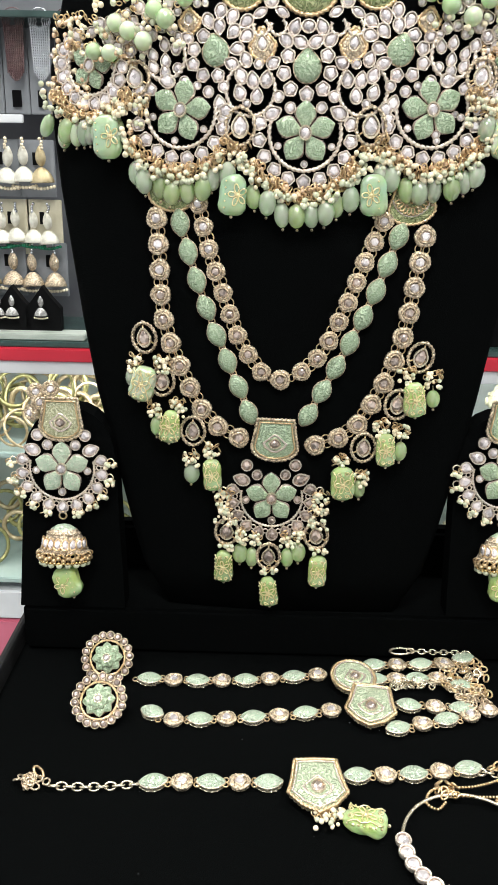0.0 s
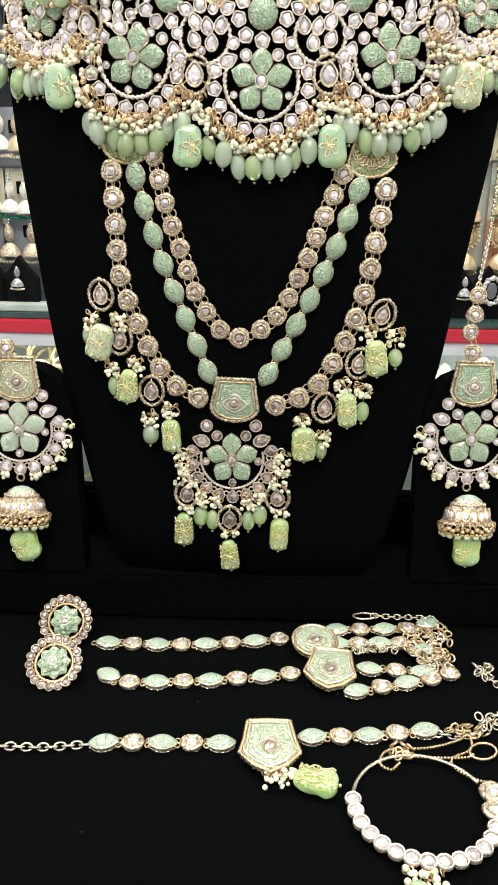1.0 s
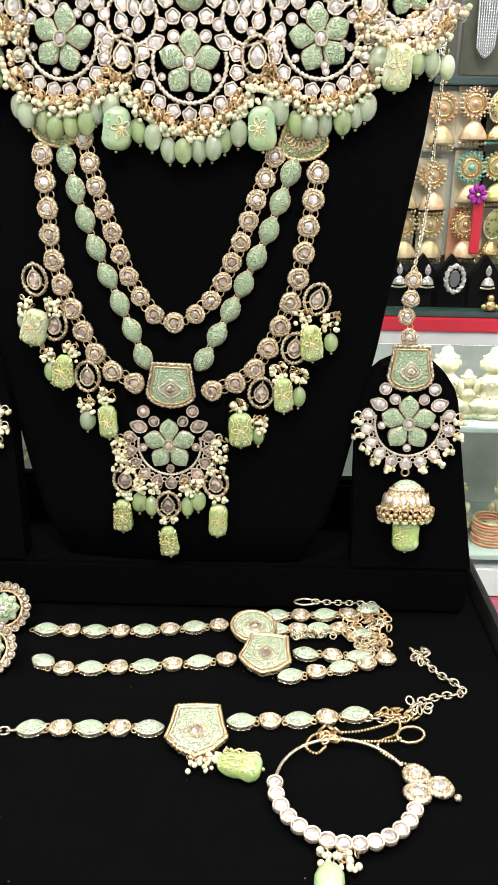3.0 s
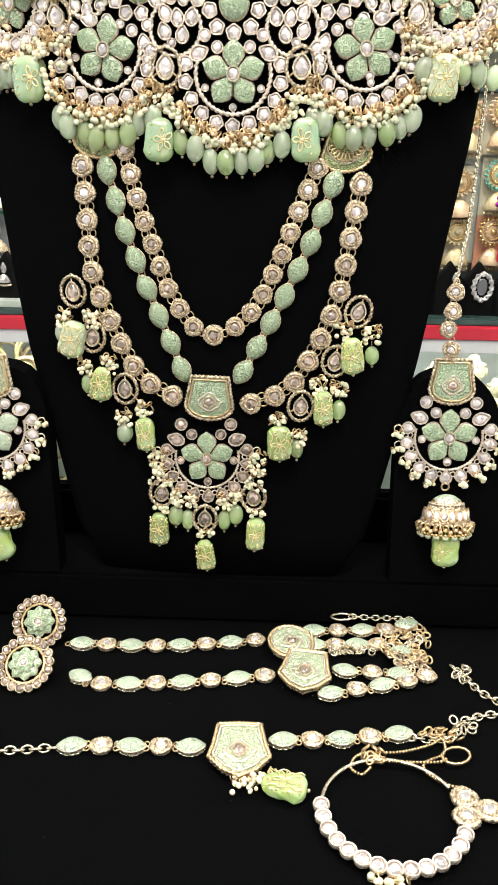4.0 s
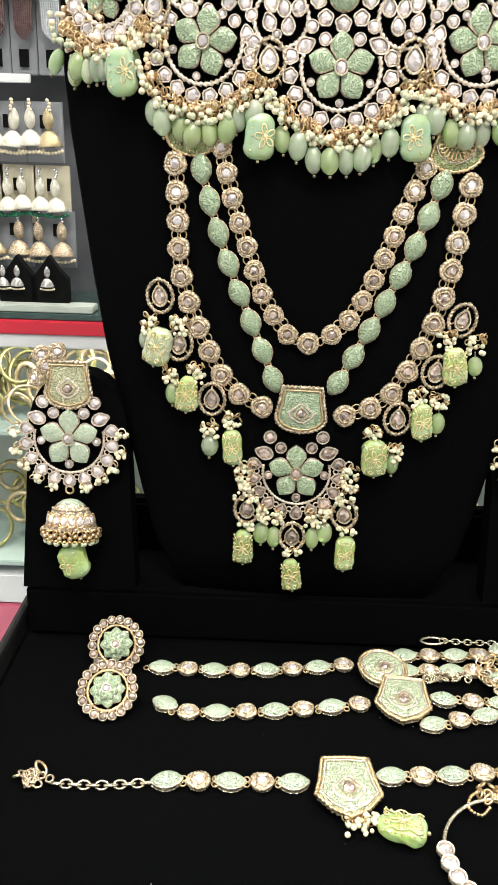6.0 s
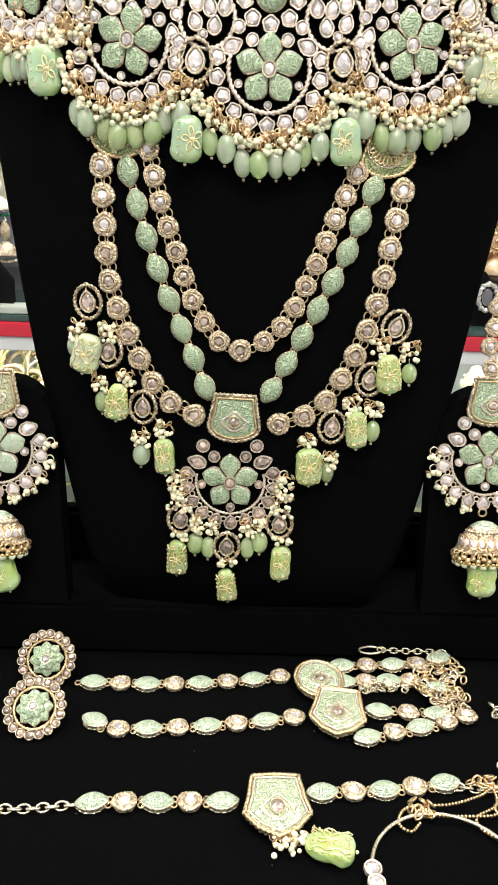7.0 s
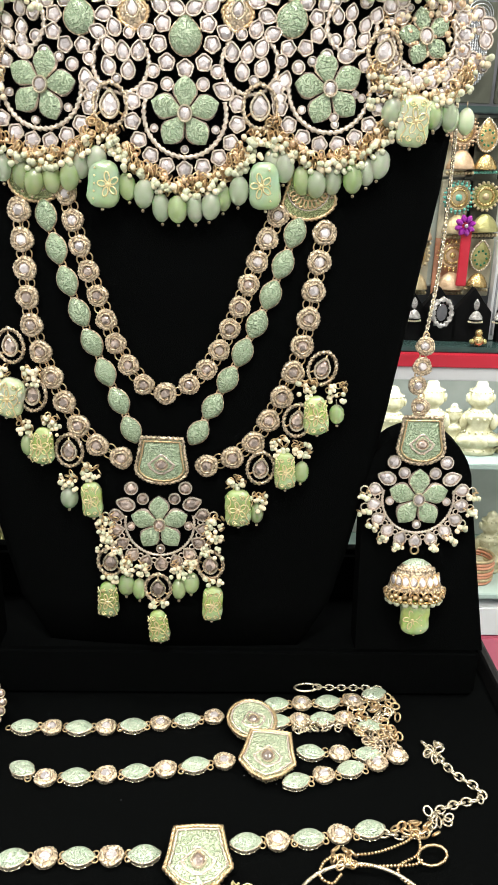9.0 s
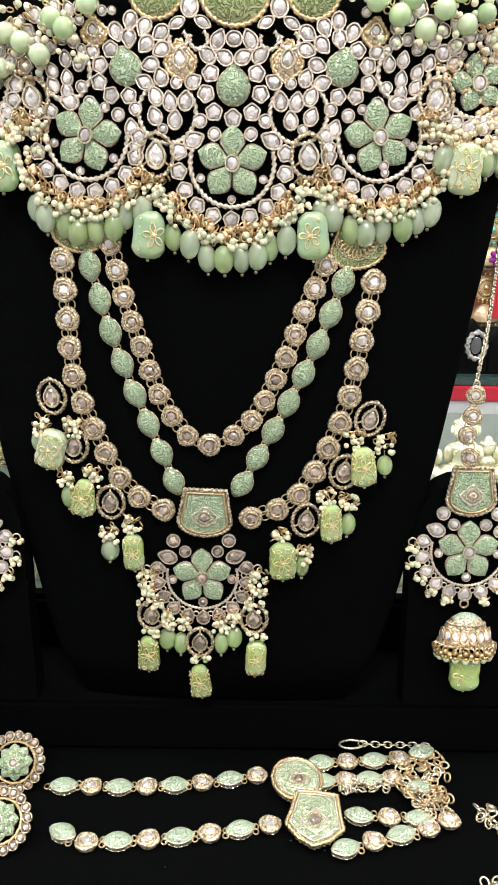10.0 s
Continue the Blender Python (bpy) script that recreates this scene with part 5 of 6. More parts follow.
# the forehead piece across the tray
tikka = thing("forehead_chain", (0.0413, 0.272, 0.002), "mint enamel and crystal forehead chain with a hanging bead, laid flat", "head jewellery")
link_run(tikka, -29.2, 270.2, 21, 272, 5, "lens", 0.0)
plate(tikka, spin(on_tray(42, 266.4, 5.6, 2), 8), 26, 27.5, ENAMEL_PLATE, STONE_DARK, "home")
part("gallery", gallery_mesh("home", 26, 27.5), tikka, spin(on_tray(42, 266.4, 5.0, 2), 8))
link_run(tikka, 60.5, 278, 110.8, 284.6, 5, "lens", 0.0, -1.2)
part("extension_chain", chain_mesh(("tl",), curve_through([(-37, 269, 1.6), (-55, 266.5, 1.6), (-72, 266.5, 1.6)], 8), 2.7, SILVER, 0.5), tikka, Matrix.Identity(4), "pale gold curb chain")
for k in range(16):
    part("loose_loop", ring_mesh(2.0, 0.5, ROSE, 0.75), tikka, spin(on_tray(RNG.uniform(-90, -74), RNG.uniform(264, 270), RNG.uniform(2, 4), RNG.uniform(0, 180)), RNG.uniform(-50, 50), RNG.uniform(-50, 50)))
part("hook", ring_mesh(3.0, 0.7, GOLD, 0.6), tikka, spin(on_tray(-80, 273, 3, 60), 40))
part("extension_chain", chain_mesh(("tr",), curve_through([(116, 283, 1.8), (127, 282, 1.8), (137, 287, 1.8), (140, 294, 1.8), (151, 299, 1.8), (162, 302, 1.8), (160.5, 309, 1.8), (154, 316, 1.8), (149, 326, 1.8), (145, 335, 1.8)], 8), 2.6, SILVER, 0.5), tikka, Matrix.Identity(4), "pale gold curb chain")
spill(tikka, 118, 140, 281, 287, 0, 12, GOLD)
spill(tikka, 136, 145, 288, 293, 0, 6, SILVER)
spill(tikka, 144, 152, 325, 334, 0, 9, SILVER)
pearl_cluster(tikka, on_tray(46.5, 257, 1.8), 34, 13, 13, 1.2, (PEARL, PEARL, MINT_PEARL), 16)
carved(tikka, on_tray(60.5, 248.3, 4.6, 78), 13.0, 18.0, 0.28, JADE_CARVED)

# the nose ring
RX, RY, RR = 102.0, 238.4, 27.4
nath = thing("nose_ring", (RX * MM, RY * MM, 0.002), "gold hoop nose ring set with white crystals and mint drop", "nose ring")


def hoop_at(a, r=RR):
    return RX + r * math.cos(radians(a)), RY + 1.03 * r * math.sin(radians(a))


def hoop():
    bm = bmesh.new()
    tube(bm, [(*hoop_at(28 + 322 * k / 60, RR), 3.4) for k in range(61)], 0.75, False, 7)
    return finish(bm, "hoop", SILVER)


part("hoop", cached(("hoop",), hoop), nath, Matrix.Identity(4))
for k in range(14):
    x, y = hoop_at(178 + 12.2 * k)
    kundan(nath, spin(on_tray(x, y, 3.6, 0), 8), "round", 6.8, 6.6, RIM, STONE, 2.0)
for x, y in ((131, 246.5), (130, 236.5), (139.2, 240)):
    stone_link(nath, on_tray(x, y, 3.2), 11.6, STONE, ROSE)
part("bead_tip", bead_mesh(1.6, ROSE, 8, 6), nath, on_tray(145.5, 236, 2.4))
pearl_cluster(nath, on_tray(97, 208, 2), 26, 14, 9, 1.45, (PEARL, PEARL, MINT_PEARL), 8)
oval(nath, on_tray(92.5, 194, 5.0, -14), 10.8, 13.5, JADE_BRIGHT)
part("ball_chain", ball_chain_mesh(("n1",), curve_through([(96, 262, 3), (92, 258, 3), (88, 262, 3), (93, 270, 3), (110, 272, 3), (123, 277, 3), (129, 281, 3), (128, 272, 3), (119, 266, 3), (119, 260, 3), (126, 254, 3), (132, 252, 3)], 10), 0.75, GOLD), nath, Matrix.Identity(4), "fine gold ball chain")
part("ball_chain", ball_chain_mesh(("n2",), curve_through([(100, 266, 3.5), (110, 265.5, 3.5), (124, 266, 3.5), (128, 268, 3.5)], 10), 0.75, GOLD), nath, Matrix.Identity(4), "fine gold ball chain")
part("clip", ring_mesh(4.2, 0.7, GOLD, 1.5), nath, spin(on_tray(133, 271, 3, 20), 10))
for k in range(10):
    part("loose_loop", ring_mesh(2.0, 0.55, GOLD, 0.7), nath, spin(on_tray(RNG.uniform(92, 102), RNG.uniform(264, 275), RNG.uniform(2, 5), RNG.uniform(0, 180)), RNG.uniform(-60, 60), RNG.uniform(-60, 60)))


# ---- the wall unit behind: shelves, cards, small goods ----
UY = 0.92
CASE_BACK = material("grey_green_back", (0.52, 0.56, 0.52), 0.4, second=(0.38, 0.42, 0.38), vary=0.25, scale=25)
# brighter copy of the shelf glass, the lower shelves' highlight put into its colour
GLASS_LIT = material("lit_glass_edge", (0.34, 0.46, 0.43), 0.08, second=(0.46, 0.56, 0.53), vary=0.25, scale=25)
OLIVE_GILT = material("olive_gilt", (0.52, 0.48, 0.22), 0.35, 0.6, second=(0.30, 0.30, 0.12), vary=0.2, scale=120, bump=0.8, bump_scale=300)
DARK_OLIVE = material("dark_olive_card", (0.05, 0.055, 0.04), 0.5, second=(0.09, 0.095, 0.07), vary=0.25, scale=30)
STATUE = material("pale_worn_gilt", (0.66, 0.65, 0.48), 0.4, 0.15, second=(0.40, 0.38, 0.22), vary=0.2, scale=90, bump=1.0, bump_scale=160)
NEAR = Matrix.Translation((0.035, 0, 0.245)) @ Matrix.Scale(0.81, 4) @ Matrix.Translation((-0.035, 0, -0.245))
EARLIER = set(bpy.data.objects)
unit = thing("display_unit", (CX, UY + 0.15, -1.0), "shop display unit with glass shelves and a red front band", "display unit")
block("back_board", -1.0, 1.1, UY + 0.16, UY + 0.18, -1.291, 0.9, GREY_BOARD, parent=unit)
block("red_band", -1.0, 1.1, UY - 0.012, UY, 0.036, 0.051, RED, 0.001, parent=unit, label="bright red front band")
block("white_rail", -1.0, 1.1, UY - 0.008, UY + 0.012, 0.020, 0.0355, LAMINATE, 0.001, parent=unit)
block("glass_shelf", -1.0, 1.1, UY - 0.006, UY + 0.158, 0.0515, 0.058, GLASS_EDGE, 0.001, parent=unit)
block("glass_shelf", -1.0, 1.1, UY + 0.002, UY + 0.158, -0.090, -0.083, GLASS_LIT, 0.001, parent=unit)
block("glass_shelf", -1.0, 1.1, UY - 0.02, UY + 0.158, -0.250, -0.243, GLASS_LIT, 0.001, parent=unit)
block("white_plinth", -1.0, 1.1, UY - 0.02, UY + 0.158, -0.302, -0.262, LAMINATE, 0.002, parent=unit)
block("pink_drawer", -1.0, 1.1, UY - 0.02, UY + 0.15, -0.365, -0.304, PINK, 0.003, parent=unit, label="pink drawer front")
block("glass_shelf", 0.16, 1.1, UY + 0.045, UY + 0.158, 0.298, 0.305, GLASS_EDGE, 0.001, parent=unit)
block("glass_shelf", -1.0, -0.12, UY + 0.05, UY + 0.158, 0.405, 0.412, GLASS_EDGE, 0.001, parent=unit)
block("white_back", -1.0, 1.1, UY + 0.14, UY + 0.159, -0.242, 0.02, CASE_BACK, parent=unit)


def bell_mesh(mat):
    """A small ribbed bell."""
    def make():
        bm = bmesh.new()
        prof = [(0.8, 9.5), (3, 9), (6.5, 6.5), (9.5, 2.5), (11.5, -2), (12.4, -5), (12.0, -6), (10, -4)]
        n = 24
        rings = [[bm.verts.new((r * (1 + 0.04 * math.cos(12 * 2 * math.pi * i / n)) * math.cos(2 * math.pi * i / n) * MM, y * MM, (r * 0.6 * math.sin(2 * math.pi * i / n) + 3) * MM)) for i in range(n)] for r, y in prof]
        for a, b in zip(rings, rings[1:]):
            for i in range(n):
                bm.faces.new((a[i], a[(i + 1) % n], b[(i + 1) % n], b[i]))
        bm.faces.new(rings[0])
        return finish(bm, "bell", mat)
    return cached(("stockbell", mat.name), make)


def small_earring(name, metal, accent, label, group, m, style):
    """One earring of the stock: a face, a bell and a skirt of beads, on the card behind it."""
    e = thing(name, m.translation, label, "earring", group)
    if style == "bell":
        part("stud", dome_mesh("drop", 11, 20, metal, 3.0, metal, "stud"), e, on(m, 0, 22, 0))
        part("bell", bell_mesh(metal), e, on(m, 0, 2, 0))
        for k in range(8):
            part("bead", bead_mesh(2.1, accent, 7, 5), e, on(m, -12 + 3.4 * k, -8 - 1.5 * math.sin(math.pi * k / 7), 3))
    elif style == "disc":
        part("face", dome_mesh("round", 21, 21, metal, 2.0, metal, "face"), e, on(m, 0, 16, 0))
        for k in range(18):
            a = 2 * math.pi * k / 18
            part("bead", bead_mesh(1.7, accent, 6, 4), e, on(m, 11.5 * math.cos(a), 16 + 11.5 * math.sin(a), 1.5))
        part("rope_border", rope_mesh(("bgdisc", metal.name), loop_of("round", 14, 14, 24), True, 1.0, BRIGHT_GOLD), e, on(m, 0, 16, 1.6))
        part("rope_border", rope_mesh(("bgdisc2", metal.name), loop_of("round", 20, 20, 28), True, 0.9, metal), e, on(m, 0, 16, 0.8))
        part("centre", bead_mesh(3.2, accent, 10, 7), e, on(m, 0, 16, 2))
        part("bell", bell_mesh(metal), e, on(m, 0, -8, 0))
        for k in range(8):
            part("bead", bead_mesh(1.9, CREAM_GOLD, 6, 4), e, on(m, -11 + 3.1 * k, -17, 3))
    elif style == "tear":
        part("face", dome_mesh("drop", 24, 34, metal, 2.5, BRIGHT_GOLD, "face"), e, on(m, 0, 20, 0))
        part("rope_border", rope_mesh(("bgtear",), loop_of("drop", 22, 32, 24), True, 1.1, SILVER), e, on(m, 0, 20, 1))
        for k in range(9):
            part("bead", bead_mesh(1.4, DARK_GREEN, 6, 4), e, on(m, 6.5 * math.cos(k * 0.7), 18 + 8 * math.sin(k * 0.7), 3))
        part("bell", bell_mesh(BRIGHT_GOLD), e, on(m, 0, -8, 0))
        for k in range(9):
            part("bead", bead_mesh(2.0, accent, 6, 4), e, on(m, -12 + 3 * k, -17, 3))
    elif style == "tassel":
        for k in range(5):
            part("hoop", ring_mesh(13.0 - 2.2 * k, 0.7, metal, 1.0, 18), e, on(m, 0, 30 - 1.2 * k, k * 0.6))
        for k in range(9):
            x = -11 + 2.75 * k
            drop = 52 + 9 * math.sin(math.pi * k / 8)
            part("strand", rope_mesh(("tas", k, metal.name), [(x, 24), (x * 0.82, 24 - drop)], False, 1.15, metal), e, m)
    return e


def face(x, z, y=0.0, turn=0.0):
    """A pose facing the shopper on the unit's back boards."""
    return rot(pose(x, UY + y, z, 90, 0, 0), turn)


def card(x0, x1, z0, z1, y, mat, label):
    return block("display_card", x0, x1, UY + y, UY + y + 0.004, z0, z1, mat, 0.0008, label=label, category="display card", kind="thing")


RNG2 = random.Random(5)


# left of the bust: dark beaded sets above, silver-white bells on grey cards
for k in range(6):
    x = -0.345 + 0.030 * k
    card(x - 0.0145, x + 0.0145, 0.308, 0.40, 0.09, CARD, "grey earring card with a black bar")
    block("label_bar", x - 0.005, x + 0.005, UY + 0.0865, UY + 0.0895, 0.316, 0.334, BLACK_CARD, label="small black bar on the card", category="label", kind="thing")
    small_earring("tassel_earring", RUBY if k % 3 else CHROME, CHROME, "long dark beaded tassel earring on a grey card", "dark tassel earrings", face(x + 0.004, 0.378, 0.078) @ Matrix.Scale(0.95, 4), "tassel")
block("price_rail", -1.0, -0.268, UY + 0.045, UY + 0.05, 0.297, 0.306, LAMINATE, 0.0008, label="white plastic price rail under the cards", category="rail", kind="thing")
WHITE_GILT = material("white_gilt", (0.80, 0.78, 0.70), 0.3, 0.25, second=(0.55, 0.52, 0.44), vary=0.2, scale=160, coat=0.3, bump=0.8, bump_scale=400)
STOCK_ROWS = ((0.236, WHITE_GILT, PEARL, 0.0205, 1.12, "white jhumka earring with pearl skirt"), (0.169, WHITE_GILT, DARK_GREEN, 0.0185, 1.0, "white jhumka earring with dark green bead skirt"), (0.119, ROSE, PEARL, 0.0255, 1.08, "rose-toned jhumka earring with pearl skirt"))
for row, (z, metal, accent, pitch, size, note) in enumerate(STOCK_ROWS):
    for k in range(8):
        x = -0.253 - pitch * k + 0.004 * row + RNG2.uniform(-0.0015, 0.0015)
        if k % 2 == 0:
            card(x - 0.030, x + 0.012, z - 0.020, z + 0.044, 0.07 + 0.003 * (row % 2), (CARD, CREAM_CARD, CARD)[row], "grey earring card on the shelf board")
            block("label_bar", x - 0.013, x - 0.008, UY + 0.0665, UY + 0.0695, z + 0.016, z + 0.030, BLACK_CARD, label="small black bar on the card", category="label", kind="thing")
        e = small_earring("jhumka_earring", metal if (k + row) % 5 else CREAM_GOLD, accent, note, "row of jhumka earrings", face(x, z + RNG2.uniform(-0.002, 0.002), 0.058, RNG2.uniform(-5, 5)) @ Matrix.Scale(size, 4), "bell")
        m = face(x, z, 0.058) @ Matrix.Scale(size, 4)
        for n in range(4):
            part("stem_bead", bead_mesh(1.9, CHROME if row else PEARL, 7, 5), e, on(m, RNG2.uniform(-1, 1), 31 + 3.0 * n, 1))


def stand_mesh():
    bm = bmesh.new()
    pts = [(-21, 0), (21, 0), (21, 34), (12, 44), (0, 60), (-12, 44), (-21, 34)]
    front = [bm.verts.new((x * MM, 0, z * MM)) for x, z in pts]
    back_ring = [bm.verts.new((x * MM, 0.012, z * MM)) for x, z in pts]
    bm.faces.new(front), bm.faces.new(list(reversed(back_ring)))
    for i in range(len(pts)):
        k = (i + 1) % len(pts)
        bm.faces.new((front[i], front[k], back_ring[k], back_ring[i]))
    return finish(bm, "display_stand", BLACK_CARD, smooth=False)


for x in (-0.345, -0.288, -0.252, 0.222, 0.258, 0.291, 0.330, 0.381):
    solo("display_stand", cached(("vstand",), stand_mesh), Matrix.Translation((x, UY + 0.02, 0.0585)), "small black peaked velvet display stand on the shelf", "display stand", "peaked stands")
for x in (-0.324, -0.302, -0.286, -0.252, 0.230, 0.262, 0.331, 0.358):
    small_earring("pale_drop_earring", STONE_WHITE, PEARL, "grey crystal drop earring on a black stand", "pale drop earrings", face(x, 0.088, 0.012) @ Matrix.Scale(0.62, 4), "bell")
block("shallow_tray", -0.40, -0.20, UY + 0.0, UY + 0.03, 0.0585, 0.066, CASE_BACK, 0.001, label="shallow grey-green tray on the shelf", category="tray", kind="thing")

# right of the bust
block("cream_board", 0.15, 0.50, UY + 0.064, UY + 0.070, 0.112, 0.297, CASE_BACK, 0.001, label="grey-green fabric-covered earring board leaning on the shelf", category="display board", kind="thing")
for k in range(3):
    x = 0.257 + 0.052 * k
    card(x - 0.024, x + 0.024, 0.308, 0.405, 0.06, DARK_OLIVE, "dark grey card with a silver tassel earring")
    small_earring("tassel_earring", CHROME, CHROME, "long silver tassel earring on a dark card", "silver tassel earrings", face(x, 0.362, 0.05), "tassel")
PEACH_GILT = material("peach_gilt", (0.72, 0.53, 0.36), 0.35, 0.4, second=(0.46, 0.30, 0.18), vary=0.2, scale=160, bump=0.8, bump_scale=400)
for k, (x, z, style, metal, accent, card_mat, note) in enumerate((
        (0.269, 0.254, "disc", CREAM_GOLD, CORAL, CREAM_CARD, "gold disc jhumka earring with a coral middle"), (0.304, 0.259, "disc", PEACH_GILT, PEACH_GILT, CREAM_CARD, "peach sunburst jhumka earring"),
        (0.331, 0.256, "tear", BRIGHT_GOLD, TEAL, DARK_OLIVE, "gold drop earring with teal bead skirt"), (0.368, 0.254, "disc", CREAM_GOLD, BRIGHT_GOLD, DARK_OLIVE, "gold disc jhumka earring"),
        (0.232, 0.250, "disc", CREAM_GOLD, CREAM_GOLD, CREAM_CARD, "cream disc jhumka earring"), (0.232, 0.184, "disc", CREAM_GOLD, PEACH_GILT, CREAM_CARD, "cream disc jhumka earring"),
        (0.265, 0.183, "disc", PEACH_GILT, CREAM_GOLD, CREAM_CARD, "brown-gold disc jhumka earring"), (0.307, 0.192, "disc", CREAM_GOLD, TEAL, CREAM_CARD, "cream disc earring edged with teal beads"),
        (0.337, 0.194, "disc", OLIVE_GILT, CREAM_GOLD, DARK_OLIVE, "dark gilt disc earring on a card"), (0.236, 0.128, "disc", CREAM_GOLD, CREAM_GOLD, CREAM_CARD, "cream round jhumka earring"),
        (0.266, 0.129, "disc", CREAM_GOLD, CREAM_GOLD, CREAM_CARD, "cream filigree disc earring"), (0.307, 0.130, "disc", PEACH_GILT, BRIGHT_GOLD, CORAL, "gold disc earring on a coral card"),
        (0.338, 0.130, "tear", OLIVE_GILT, CREAM_GOLD, CREAM_CARD, "green-gold drop earring on a cream card"))):
    card(x - 0.0175, x + 0.0175, z - 0.026, z + 0.038, 0.056, card_mat, "small cream earring card" if card_mat == CREAM_CARD else "small dark or coral earring card")
    e = small_earring("jhumka_earring", metal, accent, note, "gold jhumka earrings", face(x, z, 0.047, RNG2.uniform(-4, 4)) @ Matrix.Scale(1.25 if style == "disc" else 1.0, 4), style)
    if style == "disc" and k % 2:
        m = face(x, z, 0.046) @ Matrix.Scale(1.25, 4)
        for n in range(22):
            a = 2 * math.pi * n / 22
            part("ray", bead_mesh(1.0, accent, 6, 4), e, on(m, 13.6 * math.cos(a), 16 + 13.6 * math.sin(a), 0.6))

# grooved white boxes on the shelf, seen edge on
for x in (0.364, 0.390):
    rack = thing("grooved_box", (x, UY + 0.04, 0.0585), "white box with grooved front standing on the shelf", "box", "grooved boxes")
    block("body", x - 0.011, x + 0.011, UY + 0.03, UY + 0.045, 0.0585, 0.168, LAMINATE, 0.001, parent=rack)
    for n in range(4):
        block("groove", x - 0.0085 + 0.005 * n, x - 0.0065 + 0.005 * n, UY + 0.0285, UY + 0.0299, 0.064, 0.160, CARD, parent=rack)
gilt = thing("small_gilt_ornament", (0.333, UY - 0.004, 0.0585), "small yellow gilt ornament before the black stands", "ornament")
m = face(0.333, 0.0585, -0.002)
part("foot", bead_mesh(6.5, BRIGHT_GOLD, 12, 8), gilt, on(m, 0, 6.4, 0))
part("cap", bead_mesh(4.2, BRIGHT_GOLD, 10, 7), gilt, on(m, 0, 15, 0))
for side in (-1, 1):
    part("wing", bead_mesh(3.2, OLIVE_GILT, 8, 6), gilt, on(m, 7 * side, 5, 0))

brooch = thing("purple_flower_brooch", (0.313, UY + 0.03, 0.184), "purple crystal flower on a red stem", "brooch")
m = face(0.313, 0.184, 0.03)
for k in range(8):
    part("petal", crystal_mesh("marquise", 9.0, 13.0, PURPLE, 1.0, 3.0), brooch, rot(on(m, 7.4 * math.cos(0.3 + k * 0.7854), 7.4 * math.sin(0.3 + k * 0.7854), 0.5 * (k % 2)), math.degrees(0.3 + k * 0.7854) - 90))
part("centre", bead_mesh(2.6, CHROME, 8, 6), brooch, on(m, 0, 0, 4))
block("stem", 0.311, 0.322, UY + 0.032, UY + 0.036, 0.118, 0.187, RED, 0.001, parent=brooch, label="flat red stem")
for x in (0.292,):
    fr = thing("oval_frame", (x, UY + 0.012, 0.085), "small oval white crystal frame on a black stand", "ornament", "oval frames")
    m = face(x, 0.093, 0.008)
    part("frame", rope_mesh(("ovf",), loop_of("round", 20, 29, 28), True, 2.6, STONE_WHITE), fr, m)
    part("inner", dome_mesh("round", 12, 19, GREY_BOARD, 0.8, CHROME, "inner"), fr, m)
    part("hanger", bead_mesh(2.2, CHROME, 8, 6), fr, on(m, 0, 15.5, 0))


def figure_mesh(seed):
    """A plain seated statuette with worn, crowded ornament, all in one piece."""
    bm = bmesh.new()
    prof = [(23, 0), (24, 4), (20, 7), (22, 11), (21, 17), (15, 23), (13, 30), (15.5, 38), (15, 43), (8, 47.5), (8.5, 51), (12, 55), (13, 61), (11.5, 67), (8.5, 71), (6.5, 73), (5.5, 77), (2, 80)]
    n = 30
    line = curve_through(prof, 3)
    rings = []
    for p in line:
        ring = []
        for i in range(n):
            a = 2 * math.pi * i / n
            c, d = math.cos(a), math.sin(a)
            q = p.x * (1 + 0.16 * noise.noise((c * 2.2, d * 2.2, p.y * 0.10 + seed)) + 0.10 * noise.noise((c * 6, d * 6, p.y * 0.32 + seed)))
            if 8 < p.y < 22:
                q *= 1 + 0.16 * max(0.0, math.cos(2 * a)) 
            ring.append(bm.verts.new((q * c * MM, q * 0.7 * d * MM, p.y * MM)))
        rings.append(ring)
    for a, b in zip(rings, rings[1:]):
        for i in range(n):
            bm.faces.new((a[i], a[(i + 1) % n], b[(i + 1) % n], b[i]))
    bm.faces.new(rings[0]), bm.faces.new(rings[-1])
    for y, r in ((6, 24), (24, 16), (39, 16.5), (46, 10.5), (68, 12)):
        for k in range(14):
            a = 2 * math.pi * k / 14
            ball(bm, r * math.cos(a), 0.7 * r * math.sin(a), y, 1.5, 0, 6, 4)
    for s in (-1, 1):
        ball(bm, 16.5 * s, -2, 34, 5.2, 0, 9, 7, 1, 1, 1.8)
        ball(bm, 15 * s, -9, 15, 7.5, 0, 9, 7, 1.4, 1, 0.8)
        ball(bm, 13.5 * s, 0, 60, 3.6, 0, 8, 6, 0.7, 1, 1.4)
    return finish(bm, "statuette", STATUE)


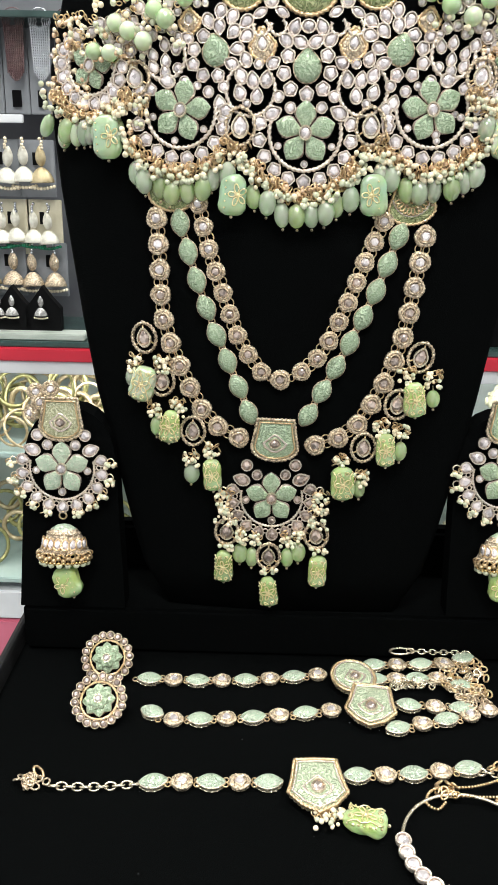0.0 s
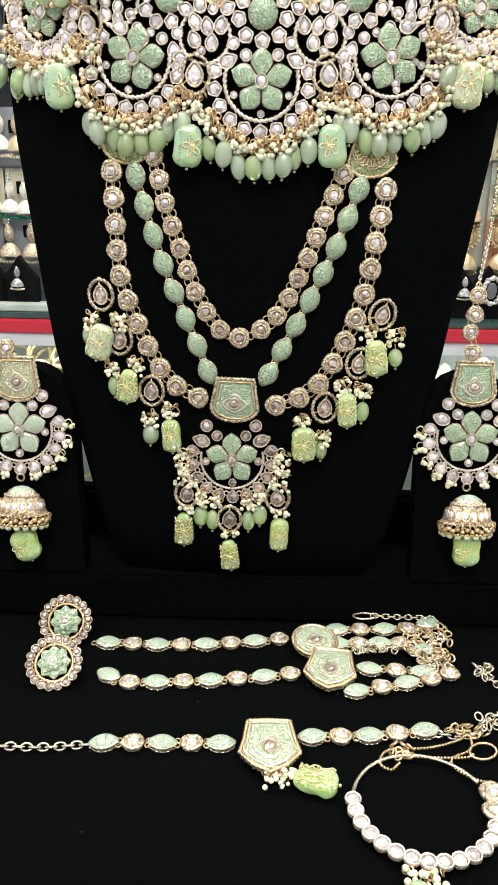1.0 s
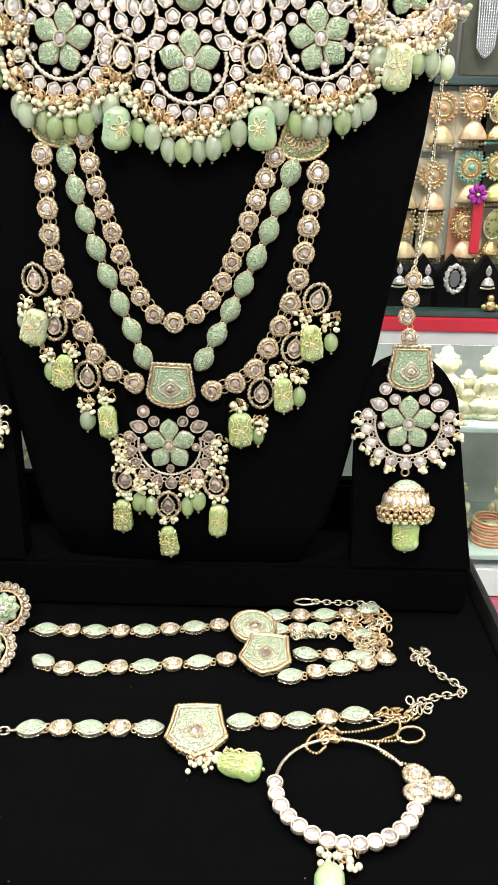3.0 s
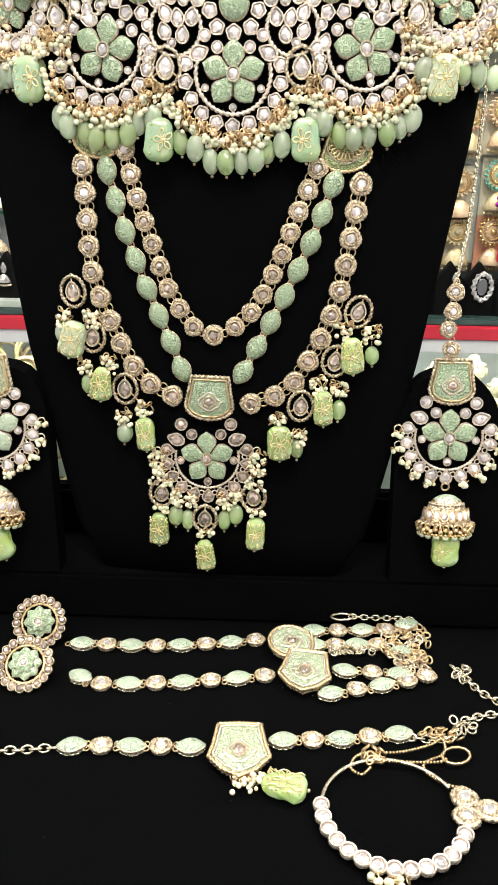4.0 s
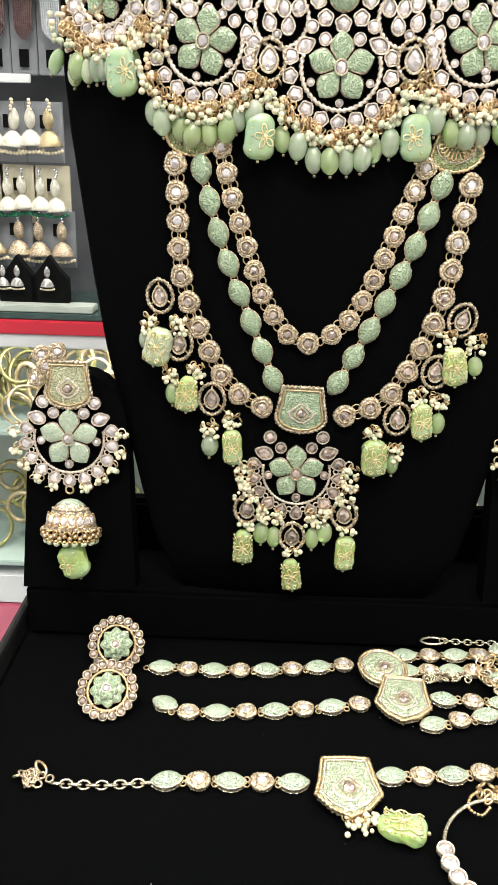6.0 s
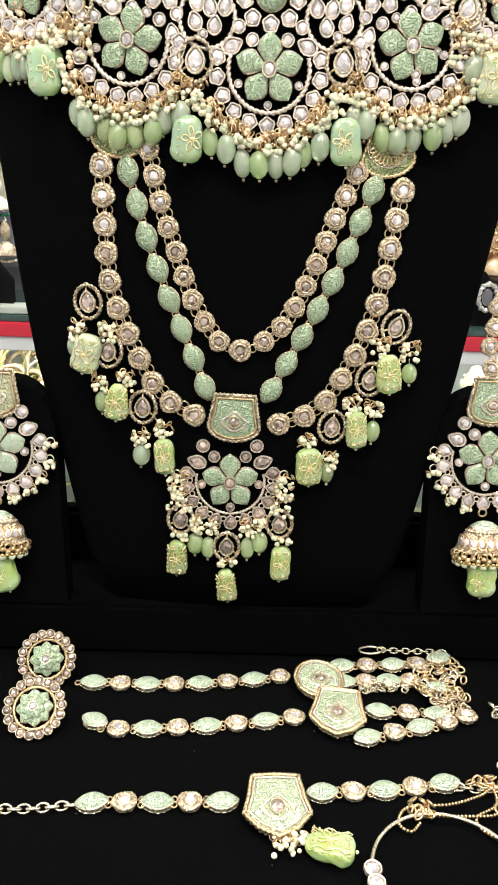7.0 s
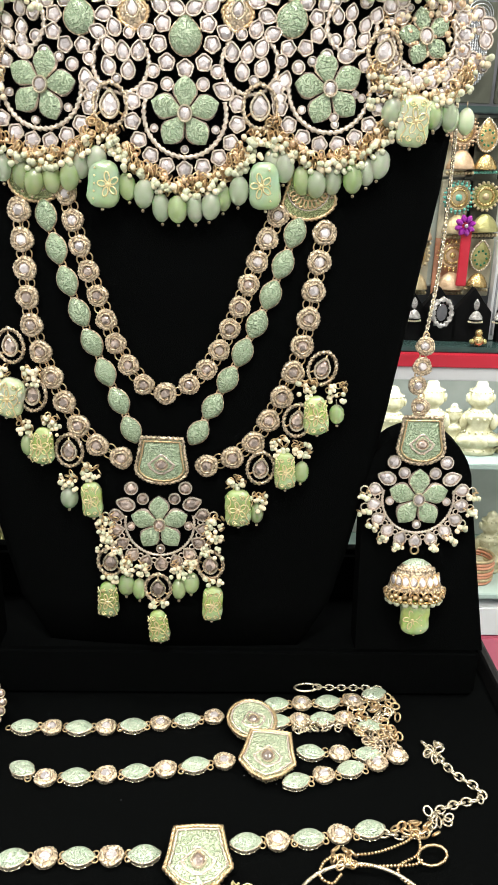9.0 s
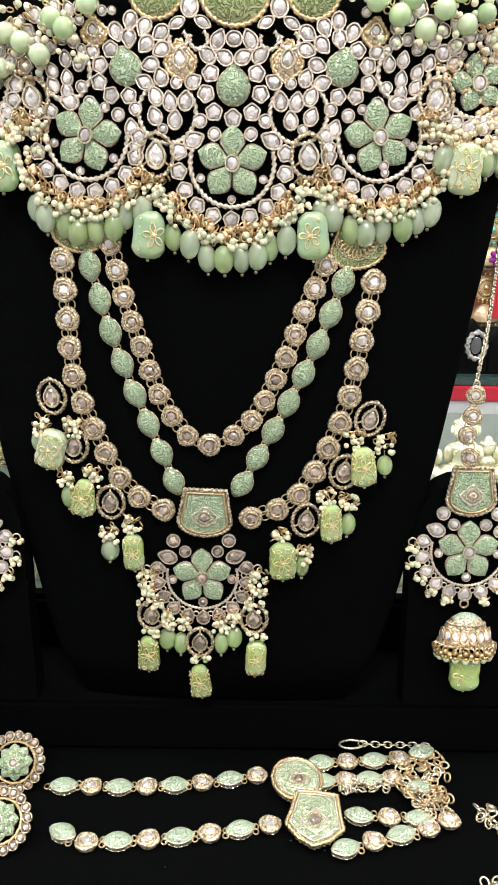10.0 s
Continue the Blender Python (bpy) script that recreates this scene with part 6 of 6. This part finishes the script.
for k, (x, z, s) in enumerate(((0.256, -0.083, 1.0), (0.302, -0.083, 1.12), (0.330, -0.083, 0.75), (0.360, -0.083, 1.12), (0.41, -0.083, 1.1), (-0.36, -0.083, 0.9), (0.33, -0.243, 1.0), (0.395, -0.243, 1.0), (0.26, -0.243, 0.9))):
    solo("statuette", cached(("fig", k % 3), lambda: figure_mesh(k % 3 + 1)), Matrix.Translation((x, UY + 0.045, z + 0.0005)) @ Matrix.Scale(s, 4), "pale gilt seated statuette on the glass shelf", "statuette", "gilt statuettes")
# stacked rings put here in place of a coral and cream ornament
for k in range(8):
    solo("bangle", ring_mesh(21, 2.0, (CORAL, CREAM_GOLD, CORAL)[k % 3], 1.0, 24), pose(0.372 + 0.001 * (k % 2), UY + 0.02, -0.2405 + 0.0042 * k, 0, 0, 25 * k), "coral and cream ring, stacked on the shelf as stand-in for a coral ornament", "bangle", "stacked bangles")
# unseen strip and its lamp, added to brighten the lower shelves
strip = thing("fill_strip", (CX, UY + 0.02, 0.0195), "unseen white light strip added under the display rail, switched on", "strip light")
block("diffuser", -0.9, 1.0, UY + 0.016, UY + 0.024, 0.0145, 0.0195, GLOW, parent=strip)
strip_lamp = new("strip_lamp", bpy.data.lights.new("strip_lamp", "AREA"))
strip_lamp.data.shape, strip_lamp.data.size, strip_lamp.data.size_y, strip_lamp.data.energy = "RECTANGLE", 1.8, 0.02, 1.0
strip_lamp.matrix_basis = look((CX, UY + 0.02, 0.013), (CX, UY + 0.06, -0.2))

# gold bangles and tumbled gilt ware under the band, beside the case
for k in range(80):
    x, z = RNG2.uniform(-0.38, -0.17), RNG2.choice((-0.083, -0.083, -0.243)) + 0.022 + RNG2.uniform(0, 0.055)
    solo("bangle", ring_mesh(RNG2.choice((18, 22, 25)), RNG2.choice((1.8, 2.6, 3.4)), RNG2.choice((OLIVE_GILT, CREAM_GOLD, OLIVE_GILT, CREAM_GOLD)), 1.0, 24), pose(x, UY + RNG2.uniform(0.01, 0.09), z, RNG2.uniform(50, 90), 0, RNG2.uniform(-50, 50)), "gilt bangle heaped on the glass shelf", "bangle", "gilt bangles")

# the whole unit stands close behind the counter
for ob in set(bpy.data.objects) - EARLIER:
    if ob.parent is None:
        ob.matrix_basis = NEAR @ ob.matrix_basis

# pale lint on the velvet
def lint_mesh():
    bm = bmesh.new()
    r = random.Random(3)
    for k in range(14):
        x, y = r.uniform(-100, 175), r.uniform(190, 330)
        ball(bm, x, y, 0.3, r.uniform(0.10, 0.24), 0, 5, 4, r.uniform(1, 2), 1, 0.7)
    return finish(bm, "velvet_lint", CARD)


solo("velvet_lint", lint_mesh(), Matrix.Identity(4), "pale specks of lint on the black velvet", "lint", "", "stuff")
